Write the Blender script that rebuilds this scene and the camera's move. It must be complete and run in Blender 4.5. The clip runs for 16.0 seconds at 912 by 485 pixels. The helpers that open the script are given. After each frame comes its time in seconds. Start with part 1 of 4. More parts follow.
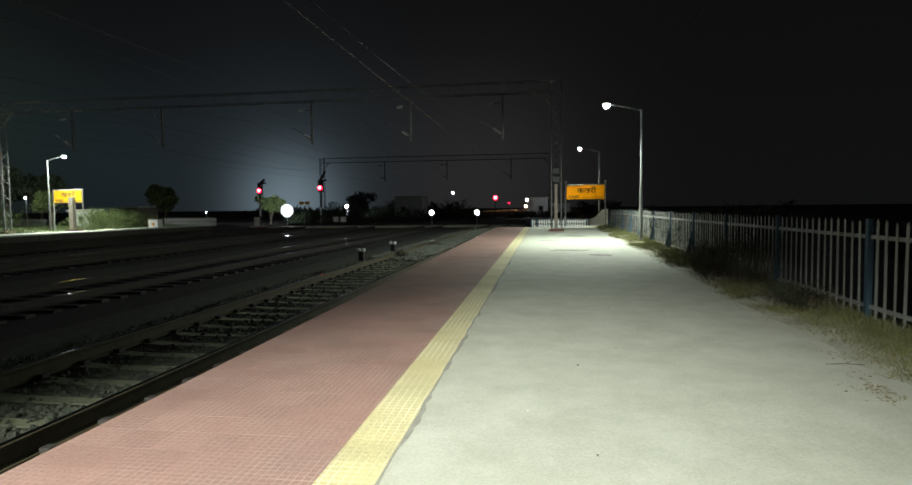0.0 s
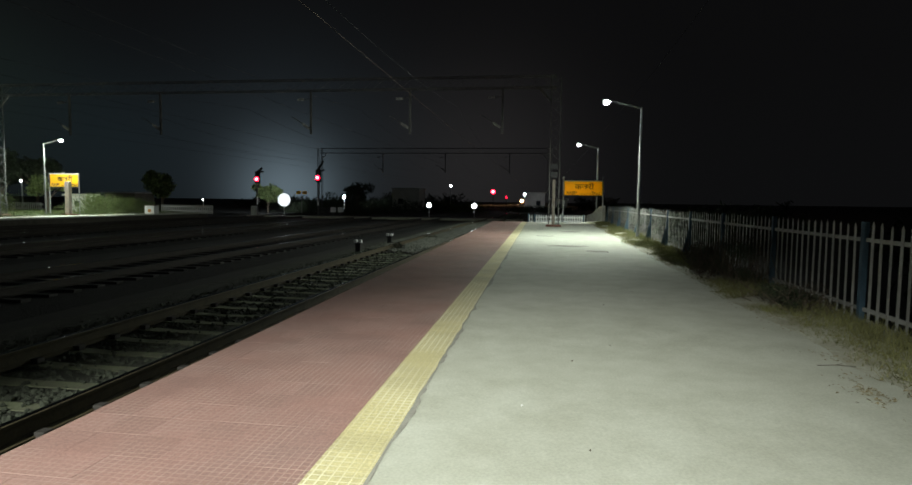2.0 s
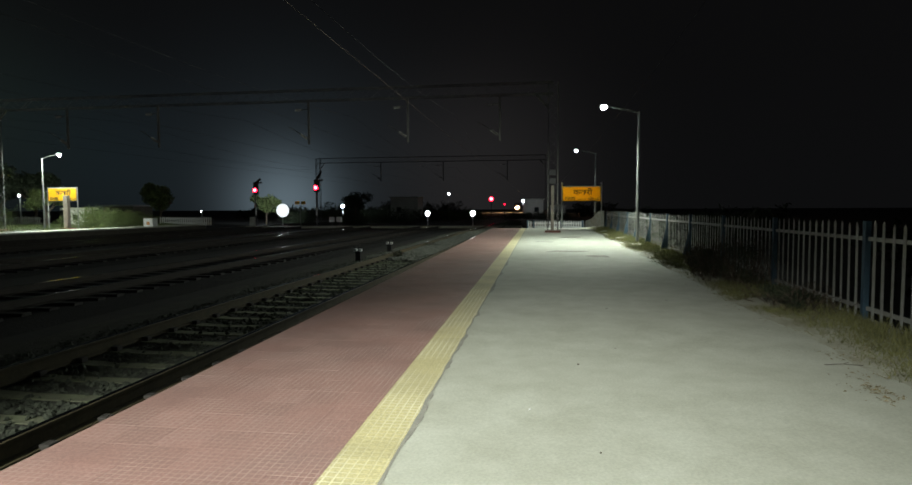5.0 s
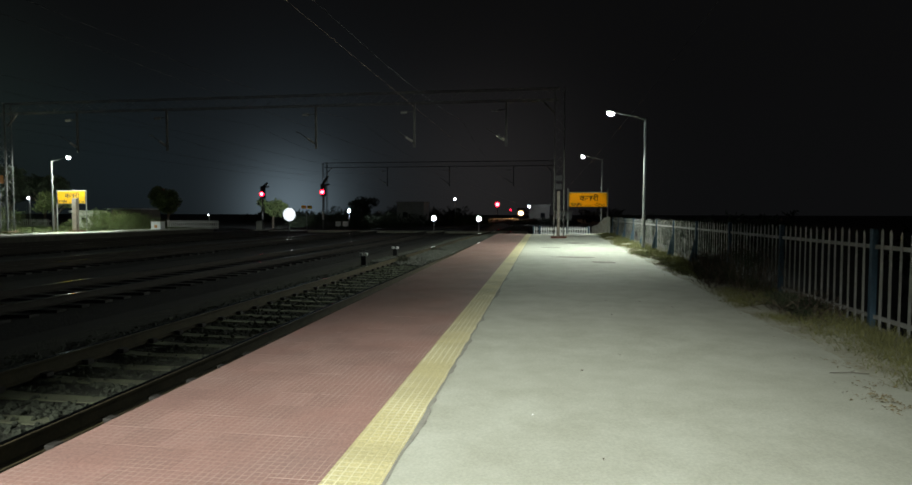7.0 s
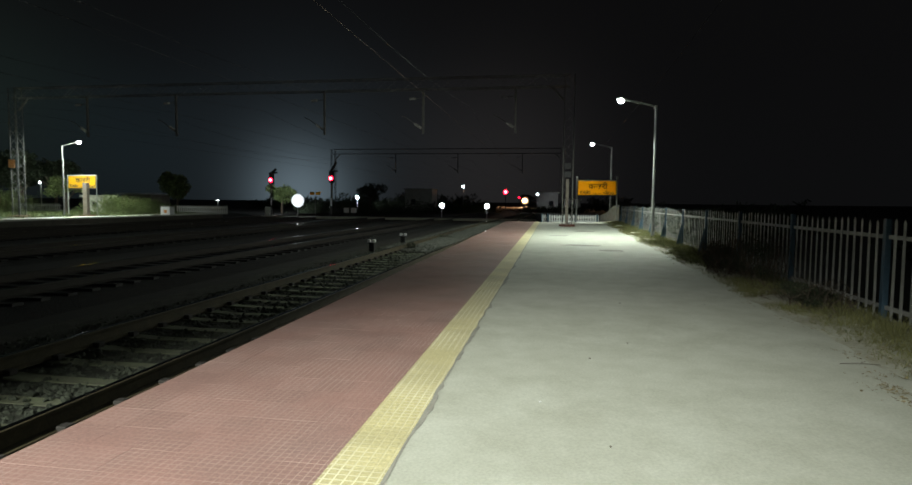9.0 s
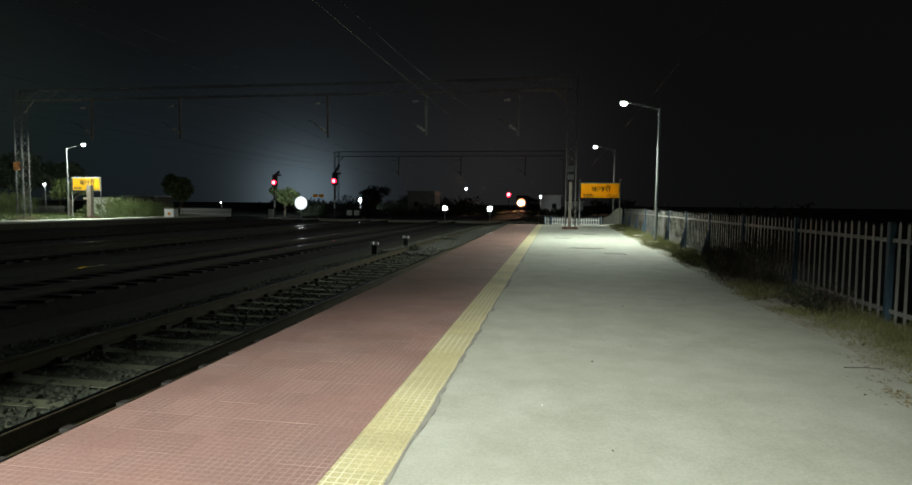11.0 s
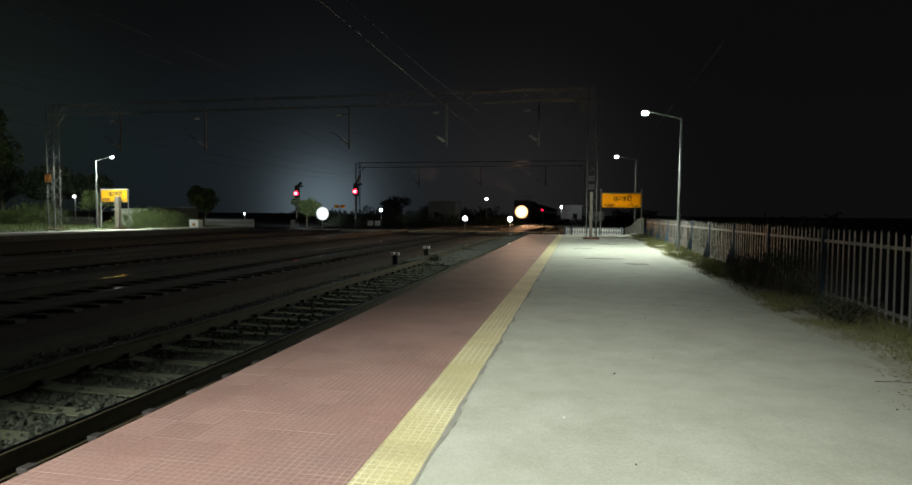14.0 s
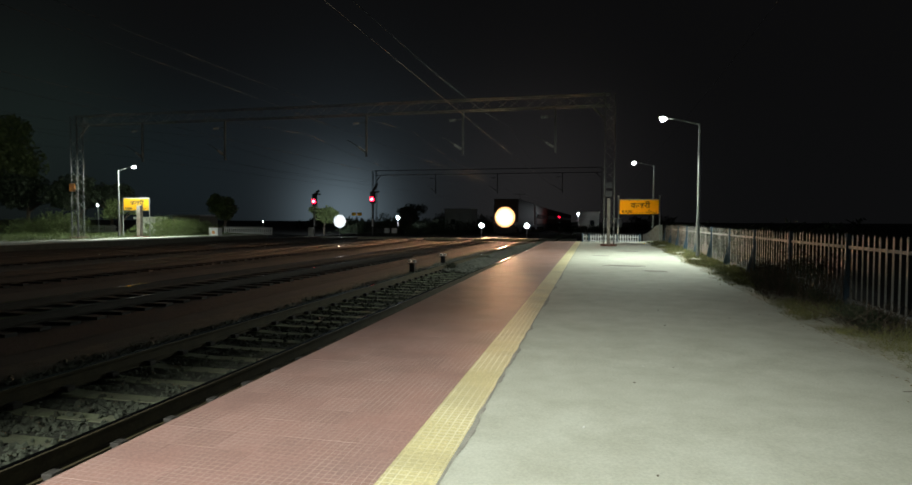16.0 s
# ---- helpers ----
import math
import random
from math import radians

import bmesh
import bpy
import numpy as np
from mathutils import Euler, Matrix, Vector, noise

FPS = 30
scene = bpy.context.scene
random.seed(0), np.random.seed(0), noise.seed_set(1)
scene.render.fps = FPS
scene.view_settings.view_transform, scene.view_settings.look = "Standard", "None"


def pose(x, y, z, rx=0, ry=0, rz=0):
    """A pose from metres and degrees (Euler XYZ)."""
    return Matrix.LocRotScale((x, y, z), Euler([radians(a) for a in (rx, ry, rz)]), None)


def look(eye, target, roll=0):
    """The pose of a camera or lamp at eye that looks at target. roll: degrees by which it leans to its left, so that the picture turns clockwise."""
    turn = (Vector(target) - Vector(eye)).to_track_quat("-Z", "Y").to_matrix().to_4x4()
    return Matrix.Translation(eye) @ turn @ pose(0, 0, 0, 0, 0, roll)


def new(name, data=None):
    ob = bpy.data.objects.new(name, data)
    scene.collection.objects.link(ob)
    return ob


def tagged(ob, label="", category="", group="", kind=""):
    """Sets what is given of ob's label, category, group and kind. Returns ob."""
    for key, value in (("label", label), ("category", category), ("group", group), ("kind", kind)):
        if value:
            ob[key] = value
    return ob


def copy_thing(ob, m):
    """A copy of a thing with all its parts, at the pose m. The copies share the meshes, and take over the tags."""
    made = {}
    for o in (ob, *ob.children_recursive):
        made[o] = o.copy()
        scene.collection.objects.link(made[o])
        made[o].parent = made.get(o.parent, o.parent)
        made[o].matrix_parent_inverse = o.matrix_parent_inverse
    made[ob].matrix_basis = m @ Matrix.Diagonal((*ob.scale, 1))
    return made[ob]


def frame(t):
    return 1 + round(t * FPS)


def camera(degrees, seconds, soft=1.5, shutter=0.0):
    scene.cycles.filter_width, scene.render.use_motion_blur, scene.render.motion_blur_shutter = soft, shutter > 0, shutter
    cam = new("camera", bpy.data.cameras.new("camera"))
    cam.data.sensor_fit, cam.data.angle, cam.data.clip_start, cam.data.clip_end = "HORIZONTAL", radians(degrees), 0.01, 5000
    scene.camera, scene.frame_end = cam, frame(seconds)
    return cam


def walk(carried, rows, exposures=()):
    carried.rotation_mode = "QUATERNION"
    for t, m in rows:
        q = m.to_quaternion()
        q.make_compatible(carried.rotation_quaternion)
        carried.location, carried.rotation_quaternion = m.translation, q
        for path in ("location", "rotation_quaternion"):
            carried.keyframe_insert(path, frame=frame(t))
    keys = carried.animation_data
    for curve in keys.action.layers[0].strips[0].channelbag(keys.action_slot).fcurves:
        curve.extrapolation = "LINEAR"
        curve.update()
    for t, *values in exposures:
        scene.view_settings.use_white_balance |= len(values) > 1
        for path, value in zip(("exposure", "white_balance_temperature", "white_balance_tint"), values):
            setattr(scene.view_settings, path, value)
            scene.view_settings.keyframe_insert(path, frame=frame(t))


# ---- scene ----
cam = camera(74.8, 16.0, soft=1.6)
cam_rows = [
    (0, pose(0.047, 0.008, 1.537, 86.666, 0.622, 8.426)),
    (0.5, pose(0.050, -0.006, 1.543, 86.140, -0.048, 8.057)),
    (1, pose(0.047, -0.001, 1.538, 85.702, -0.102, 8.158)),
    (1.5, pose(0.042, 0.004, 1.538, 85.936, -0.515, 8.316)),
    (2, pose(0.036, -0.009, 1.545, 86.004, -0.703, 8.173)),
    (2.5, pose(0.016, -0.008, 1.539, 86.001, -1.028, 6.894)),
    (3, pose(-0.014, -0.016, 1.533, 86.403, -0.876, 5.349)),
    (3.5, pose(-0.026, -0.006, 1.523, 86.490, -0.099, 5.210)),
    (4, pose(-0.009, 0.004, 1.527, 86.876, 0.108, 5.972)),
    (4.5, pose(-0.010, -0.003, 1.520, 86.718, 0.437, 7.592)),
    (7, pose(0.005, -0.020, 1.514, 87.267, -0.133, 8.584)),
    (7.5, pose(0.005, -0.010, 1.509, 87.074, -0.524, 9.047)),
    (8, pose(0.009, -0.012, 1.507, 86.576, -0.645, 9.020)),
    (8.5, pose(0.001, -0.004, 1.505, 86.226, -0.576, 9.166)),
    (9, pose(-0.003, -0.003, 1.507, 86.052, -0.543, 9.359)),
    (11.5, pose(0.002, -0.004, 1.512, 86.479, -0.525, 9.739)),
    (12, pose(0.001, -0.014, 1.512, 86.661, -0.259, 10.146)),
    (12.5, pose(0.007, -0.035, 1.521, 86.473, -0.437, 10.999)),
    (13, pose(-0.004, -0.011, 1.513, 86.569, -0.440, 11.541)),
    (13.5, pose(-0.007, -0.014, 1.518, 87.072, -0.351, 11.708)),
    (14, pose(-0.001, -0.014, 1.518, 87.248, -0.476, 11.583)),
    (14.5, pose(-0.007, -0.017, 1.519, 87.524, -0.480, 11.835)),
    (15, pose(-0.008, -0.008, 1.519, 87.835, -0.332, 11.862)),
    (15.5, pose(-0.013, -0.009, 1.520, 87.832, -0.403, 12.336)),
    (16, pose(-0.014, -0.015, 1.525, 87.923, -0.261, 13.153)),
]
walk(cam, cam_rows, [(0.0, 0.42), (0.5, -0.28), (1.0, -0.1), (1.5, 0.0), (2.0, 0.04), (3.0, 0.0), (16.0, 0.0)])

# ---- world: a night sky, a little brighter and bluer towards the horizon, with painted lamp glow ----
world = bpy.data.worlds.new("night")
scene.world = world
world.use_nodes = True
wn, wl = world.node_tree.nodes, world.node_tree.links
bg = wn["Background"]
geo = wn.new("ShaderNodeTexCoord")
sep = wn.new("ShaderNodeSeparateXYZ")
wl.new(geo.outputs["Generated"], sep.inputs[0])
ramp = wn.new("ShaderNodeValToRGB")
wl.new(sep.outputs["Z"], ramp.inputs[0])
ramp.color_ramp.interpolation = "EASE"
ramp.color_ramp.elements[0].position, ramp.color_ramp.elements[0].color = 0.0, (0.0040, 0.0041, 0.0044, 1)
ramp.color_ramp.elements[1].position, ramp.color_ramp.elements[1].color = 0.30, (0.0034, 0.0034, 0.0036, 1)
sky = ramp.outputs[0]


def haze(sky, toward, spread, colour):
    """Paints misty glow into the sky colour towards the lit parts of the yard, fading all round over spread degrees."""
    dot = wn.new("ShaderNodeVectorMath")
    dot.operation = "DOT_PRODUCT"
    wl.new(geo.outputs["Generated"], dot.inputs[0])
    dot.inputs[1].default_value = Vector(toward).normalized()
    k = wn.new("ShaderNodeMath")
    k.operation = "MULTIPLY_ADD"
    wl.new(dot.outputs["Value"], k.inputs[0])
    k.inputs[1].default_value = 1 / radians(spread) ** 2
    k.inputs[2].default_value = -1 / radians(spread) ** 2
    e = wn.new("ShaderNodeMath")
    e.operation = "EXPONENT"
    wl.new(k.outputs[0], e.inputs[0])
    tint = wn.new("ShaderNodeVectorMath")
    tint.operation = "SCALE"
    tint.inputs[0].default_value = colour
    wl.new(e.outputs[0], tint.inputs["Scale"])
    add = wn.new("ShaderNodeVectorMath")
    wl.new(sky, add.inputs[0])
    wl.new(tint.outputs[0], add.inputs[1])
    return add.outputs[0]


# Glow of the floodlight, left lamp and middle lamps, painted into the sky.
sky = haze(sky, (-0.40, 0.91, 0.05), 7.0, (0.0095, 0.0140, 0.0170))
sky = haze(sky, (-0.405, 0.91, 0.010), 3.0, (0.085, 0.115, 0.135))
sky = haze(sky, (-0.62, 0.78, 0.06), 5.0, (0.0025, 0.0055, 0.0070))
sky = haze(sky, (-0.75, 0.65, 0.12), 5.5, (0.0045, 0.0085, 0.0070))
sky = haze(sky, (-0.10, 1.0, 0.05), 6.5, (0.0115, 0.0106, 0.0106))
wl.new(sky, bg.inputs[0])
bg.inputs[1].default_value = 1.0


# ---- helpers ----
def mat(name, col, rough=0.8, metal=0.0, var=0.25, scale=4.0, bump=0.3, fine=40.0, dirt=None, dirt_amount=0.35, rand=0.0, dist=0.01, spread=False):
    """Two scales of variation (stains and grain), bump, and a little per-object difference."""
    m = bpy.data.materials.new(name)
    m.use_nodes = True
    n, l = m.node_tree.nodes, m.node_tree.links
    b = n["Principled BSDF"]
    at = n.new("ShaderNodeNewGeometry").outputs["Position"] if spread else n.new("ShaderNodeTexCoord").outputs["Object"]
    big = n.new("ShaderNodeTexNoise")
    big.inputs["Scale"].default_value, big.inputs["Detail"].default_value = scale, 6
    l.new(at, big.inputs["Vector"])
    small = n.new("ShaderNodeTexNoise")
    small.inputs["Scale"].default_value, small.inputs["Detail"].default_value = fine, 4
    l.new(at, small.inputs["Vector"])
    mr = n.new("ShaderNodeMapRange")
    l.new(big.outputs[0], mr.inputs[0])
    mr.inputs[1].default_value, mr.inputs[2].default_value = 0.35, 0.7
    mx = n.new("ShaderNodeMix")
    mx.data_type = "RGBA"
    d = dirt or tuple(c * (1 - var) for c in col)
    mx.inputs[6].default_value, mx.inputs[7].default_value = (*col, 1), (*d, 1)
    ma = n.new("ShaderNodeMath")
    ma.operation = "MULTIPLY"
    ma.inputs[1].default_value = dirt_amount if dirt else 1.0
    l.new(mr.outputs[0], ma.inputs[0])
    l.new(ma.outputs[0], mx.inputs[0])
    hsv = n.new("ShaderNodeHueSaturation")
    l.new(mx.outputs[2], hsv.inputs["Color"])
    v = n.new("ShaderNodeMapRange")
    l.new(small.outputs[0], v.inputs[0])
    v.inputs[1].default_value, v.inputs[2].default_value = 0.25, 0.75
    v.inputs[3].default_value, v.inputs[4].default_value = 1 - var * 0.7, 1 + var * 0.7
    out = v.outputs[0]
    if rand:
        oi = n.new("ShaderNodeObjectInfo")
        rr = n.new("ShaderNodeMapRange")
        l.new(oi.outputs["Random"], rr.inputs[0])
        rr.inputs[3].default_value, rr.inputs[4].default_value = 1 - rand, 1 + rand
        mm = n.new("ShaderNodeMath")
        mm.operation = "MULTIPLY"
        l.new(out, mm.inputs[0])
        l.new(rr.outputs[0], mm.inputs[1])
        out = mm.outputs[0]
    l.new(out, hsv.inputs["Value"])
    l.new(hsv.outputs[0], b.inputs["Base Color"])
    b.inputs["Roughness"].default_value, b.inputs["Metallic"].default_value = rough, metal
    if bump:
        bp = n.new("ShaderNodeBump")
        bp.inputs["Strength"].default_value, bp.inputs["Distance"].default_value = bump, dist
        l.new(small.outputs[0], bp.inputs["Height"])
        l.new(bp.outputs[0], b.inputs["Normal"])
    return m


def glow(name, col, strength):
    m = bpy.data.materials.new(name)
    m.use_nodes = True
    b = m.node_tree.nodes["Principled BSDF"]
    b.inputs["Base Color"].default_value = (*col, 1)
    b.inputs["Emission Color"].default_value, b.inputs["Emission Strength"].default_value = (*col, 1), strength
    return m


def chequer(name, col, joint, rough=0.6, cell=0.06, gap=0.065):
    """A pressed cement tile: small raised squares with shallow joints, in the tile's own space."""
    m = mat(name, col, rough=rough, var=0.32, scale=1.1, fine=60.0, bump=0.0, rand=0.08, dirt=tuple(0.6 * c + 0.05 for c in col), dirt_amount=0.7, spread=True)
    n, l = m.node_tree.nodes, m.node_tree.links
    b = n["Principled BSDF"]
    src = b.inputs["Base Color"].links[0].from_socket
    tc = n.new("ShaderNodeNewGeometry")
    br = n.new("ShaderNodeTexBrick")
    br.offset = 0.0
    br.inputs["Scale"].default_value = 1.0
    br.inputs["Brick Width"].default_value = br.inputs["Row Height"].default_value = cell
    br.inputs["Mortar Size"].default_value, br.inputs["Mortar Smooth"].default_value = cell * gap, 0.4
    l.new(tc.outputs["Position"], br.inputs["Vector"])
    wear = n.new("ShaderNodeTexNoise")
    wear.inputs["Scale"].default_value, wear.inputs["Detail"].default_value = 1.3, 5
    l.new(tc.outputs["Position"], wear.inputs["Vector"])
    wr = n.new("ShaderNodeMapRange")
    wr.inputs[1].default_value, wr.inputs[2].default_value = 0.35, 0.62
    l.new(wear.outputs[0], wr.inputs[0])
    mu = n.new("ShaderNodeMath")
    mu.operation = "MULTIPLY"
    l.new(br.outputs["Fac"], mu.inputs[0])
    l.new(wr.outputs[0], mu.inputs[1])
    mx = n.new("ShaderNodeMix")
    mx.data_type = "RGBA"
    l.new(mu.outputs[0], mx.inputs[0])
    l.new(src, mx.inputs[6])
    mx.inputs[7].default_value = (*joint, 1)
    l.new(mx.outputs[2], b.inputs["Base Color"])
    bp = n.new("ShaderNodeBump")
    bp.inputs["Strength"].default_value, bp.inputs["Distance"].default_value = 0.5, 0.004
    inv = n.new("ShaderNodeMath")
    inv.operation = "SUBTRACT"
    inv.inputs[0].default_value = 1.0
    l.new(br.outputs["Fac"], inv.inputs[1])
    l.new(inv.outputs[0], bp.inputs["Height"])
    l.new(bp.outputs[0], b.inputs["Normal"])
    return m


def link(name, bm, material, parent=None, label="", smooth=False):
    me = bpy.data.meshes.new(name)
    bm.to_mesh(me)
    bm.free()
    for mm in material if isinstance(material, (list, tuple)) else [material]:
        me.materials.append(mm)
    if smooth:
        for p in me.polygons:
            p.use_smooth = True
    ob = new(name, me)
    ob.parent = parent
    if label:
        tagged(ob, label)
    return ob


def part(name, bm, material, parent, label="", smooth=False):
    return link(name, bm, material, parent, label, smooth)


def again(ob, m, parent):
    """Another object on the same mesh."""
    o = new(ob.name, ob.data)
    o.parent, o.matrix_basis = parent, m
    return o


def thing(name, at, label, category, group="", kind="", turn=0.0):
    e = new(name)
    e.matrix_basis = pose(*at, 0, 0, turn)
    return tagged(e, label, category, group, kind)


def box(x0, x1, y0, y1, z0, z1, bm=None, bevel=0.0):
    own = bm or bmesh.new()
    b = bmesh.new() if bevel else own
    vs = [b.verts.new((x, y, z)) for x in (x0, x1) for y in (y0, y1) for z in (z0, z1)]
    for f in ((0, 1, 3, 2), (4, 6, 7, 5), (0, 4, 5, 1), (2, 3, 7, 6), (0, 2, 6, 4), (1, 5, 7, 3)):
        b.faces.new([vs[i] for i in f])
    if bevel:
        bmesh.ops.bevel(b, geom=b.edges[:], offset=bevel, segments=2, affect="EDGES", profile=0.6)
        if bm is None:
            own.free()
            return b
        tmp = bpy.data.meshes.new("tmp")
        b.to_mesh(tmp)
        own.from_mesh(tmp)
        bpy.data.meshes.remove(tmp)
        b.free()
    return own


def rod(a, b, r0, r1=None, seg=10, bm=None):
    """A round bar from a to b."""
    bm = bm or bmesh.new()
    a, b = Vector(a), Vector(b)
    d = b - a
    m = Matrix.Translation((a + b) / 2) @ d.to_track_quat("Z", "Y").to_matrix().to_4x4()
    bmesh.ops.create_cone(bm, cap_ends=True, segments=seg, radius1=r0, radius2=r0 if r1 is None else r1, depth=d.length, matrix=m)
    return bm


def bar(a, b, w, bm=None, w2=None):
    """A square bar from a to b."""
    bm = bm or bmesh.new()
    a, b = Vector(a), Vector(b)
    d = b - a
    m = Matrix.Translation((a + b) / 2) @ d.to_track_quat("Z", "Y").to_matrix().to_4x4() @ Matrix.Diagonal((w, w2 or w, d.length, 1))
    bmesh.ops.create_cube(bm, size=1, matrix=m)
    return bm


def ball(c, r, bm=None, seg=12, squash=(1, 1, 1)):
    bm = bm or bmesh.new()
    bmesh.ops.create_uvsphere(bm, u_segments=seg, v_segments=max(6, seg * 2 // 3), radius=r, matrix=Matrix.Translation(c) @ Matrix.Diagonal((*squash, 1)))
    return bm


def tube(points, r, seg=8, bm=None):
    """A round tube swept through the points."""
    bm = bm or bmesh.new()
    ps = [Vector(p) for p in points]
    rings = []
    for i, p in enumerate(ps):
        d = (ps[min(i + 1, len(ps) - 1)] - ps[max(i - 1, 0)]).normalized()
        u = d.cross(Vector((0, 0, 1)) if abs(d.z) < 0.9 else Vector((1, 0, 0))).normalized()
        v = d.cross(u)
        rings.append([bm.verts.new(p + (u * math.cos(6.2832 * k / seg) + v * math.sin(6.2832 * k / seg)) * r) for k in range(seg)])
    for a, b in zip(rings, rings[1:]):
        for k in range(seg):
            bm.faces.new([a[k], a[(k + 1) % seg], b[(k + 1) % seg], b[k]])
    bm.faces.new(list(reversed(rings[0])))
    bm.faces.new(rings[-1])
    return bm


def text(name, body, size, material, parent, at, bold=0.0, sx=1.0):
    c = bpy.data.curves.new(name, "FONT")
    c.body, c.size, c.align_x, c.align_y, c.extrude, c.offset = body, size, "CENTER", "CENTER", 0.002, bold
    c.materials.append(material)
    o = new(name, c)
    o.parent = parent
    o.matrix_basis = pose(*at, 90, 0, 0) @ Matrix.Diagonal((sx, 1, 1, 1))
    return o


# ---- materials ----
M_conc = mat("platform_concrete", (0.475, 0.49, 0.425), 0.88, var=0.17, scale=1.9, fine=55, bump=0.35, dirt=(0.37, 0.375, 0.31), dirt_amount=0.9, dist=0.004)
for nd in M_conc.node_tree.nodes:
    if nd.type == "TEX_NOISE" and nd.inputs["Scale"].default_value < 5:
        nd.inputs["Detail"].default_value, nd.inputs["Roughness"].default_value = 12.0, 0.66
M_red = chequer("red_chequer_tile", (0.312, 0.180, 0.157), (0.46, 0.34, 0.30), cell=0.05)
M_yel = chequer("yellow_chequer_tile", (0.60, 0.54, 0.29), (0.76, 0.73, 0.54), gap=0.11)
M_cope = mat("coping_stone", (0.22, 0.19, 0.16), 0.9, var=0.3, scale=3, bump=0.5)
# Darker copy of the coping, with the shade under the platform edges coloured in.
M_edge = mat("shaded_edge_stone", (0.085, 0.078, 0.062), 0.92, var=0.4, scale=3, bump=0.6)
# Yard earth is coloured near black so that the unlit yard stays dark.
M_soil = mat("unlit_dry_soil", (0.020, 0.020, 0.020), 0.95, var=0.4, scale=1.2, fine=18, bump=0.6, dirt=(0.03, 0.03, 0.022), dirt_amount=0.8)
M_dust = mat("dusty_soil", (0.41, 0.41, 0.34), 0.95, var=0.3, scale=1.6, fine=22, bump=0.5, dirt=(0.24, 0.23, 0.16), dirt_amount=0.8)
M_ball = mat("ballast_stone", (0.080, 0.092, 0.066), 0.9, var=0.5, scale=7, fine=60, bump=0.5)
# Near-black bed: the unlit look of the far tracks is put into its colour.
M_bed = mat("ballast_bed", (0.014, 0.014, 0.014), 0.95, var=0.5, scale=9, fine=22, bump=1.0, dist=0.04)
M_dirtbed = mat("dusty_ballast_bed", (0.05, 0.054, 0.04), 0.95, var=0.45, scale=5, fine=30, bump=1.0, dist=0.03)
M_fill = mat("fresh_grey_ballast", (0.17, 0.175, 0.15), 0.9, var=0.45, scale=7, fine=60, bump=0.4)
M_sleep = mat("sleeper_concrete", (0.17, 0.195, 0.115), 0.9, var=0.35, scale=5, bump=0.3, rand=0.2, dirt=(0.12, 0.11, 0.09), dirt_amount=0.6)
# Darker copies of rail and sleeper, colouring in the shade on the far tracks.
M_raild = mat("unlit_rusty_rail", (0.03, 0.024, 0.02), 0.8, 0.3, var=0.35, scale=6, bump=0.3)
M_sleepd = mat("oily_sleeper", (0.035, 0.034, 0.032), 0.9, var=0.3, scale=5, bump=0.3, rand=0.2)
M_rail = mat("rusty_rail", (0.07, 0.056, 0.027), 0.85, 0.0, var=0.35, scale=6, bump=0.3)
M_head = mat("polished_rail_head", (0.50, 0.48, 0.46), 0.12, 1.0, var=0.12, scale=2, fine=50, bump=0.03, dist=0.002)
M_clip = mat("dark_clip", (0.05, 0.045, 0.04), 0.8, var=0.3)
M_galv = mat("galvanised_steel", (0.50, 0.51, 0.50), 0.5, 0.6, var=0.15, scale=3, fine=30, bump=0.08)
M_pole = mat("weathered_pole_paint", (0.22, 0.23, 0.22), 0.6, 0.2, var=0.2, scale=3, fine=30, bump=0.1)
M_dull = mat("dull_grey_pole", (0.075, 0.08, 0.078), 0.8, 0.0, var=0.2, scale=3, fine=30, bump=0.1)
M_oldst = mat("weathered_steel", (0.12, 0.116, 0.11), 0.65, 0.2, var=0.3, scale=3, bump=0.2)
M_rust = mat("rust_brown_base", (0.16, 0.07, 0.05), 0.9, var=0.3, scale=6, bump=0.4)
M_pick = mat("grey_white_paint", (0.37, 0.38, 0.37), 0.65, var=0.22, scale=5, bump=0.2, rand=0.15, dirt=(0.22, 0.20, 0.16), dirt_amount=0.6)
M_white = mat("white_paint", (0.78, 0.79, 0.78), 0.6, var=0.12, scale=4, bump=0.1)
M_blue = mat("blue_paint", (0.055, 0.105, 0.15), 0.6, var=0.25, scale=5, bump=0.2)
M_sign = mat("yellow_sign_paint", (0.80, 0.48, 0.015), 0.45, var=0.07, scale=2, bump=0.05)
# Translucent share added so that the lamp behind brightens the board.
n_, l_ = M_sign.node_tree.nodes, M_sign.node_tree.links
tr_ = n_.new("ShaderNodeBsdfTranslucent")
mx_ = n_.new("ShaderNodeMixShader")
mx_.inputs[0].default_value = 0.6
tr_.inputs["Color"].default_value = (0.90, 0.55, 0.02, 1)
l_.new(n_["Principled BSDF"].outputs[0], mx_.inputs[1])
l_.new(tr_.outputs[0], mx_.inputs[2])
l_.new(mx_.outputs[0], n_["Material Output"].inputs[0])
M_black = mat("black_paint", (0.015, 0.015, 0.015), 0.6, var=0.2)
M_dark = mat("dark_metal", (0.035, 0.035, 0.038), 0.6, 0.3, var=0.3)
M_grass = mat("dry_grass", (0.19, 0.19, 0.075), 0.9, var=0.4, scale=3, fine=20, bump=0.0)
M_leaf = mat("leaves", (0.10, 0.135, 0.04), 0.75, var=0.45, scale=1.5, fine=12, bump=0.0)
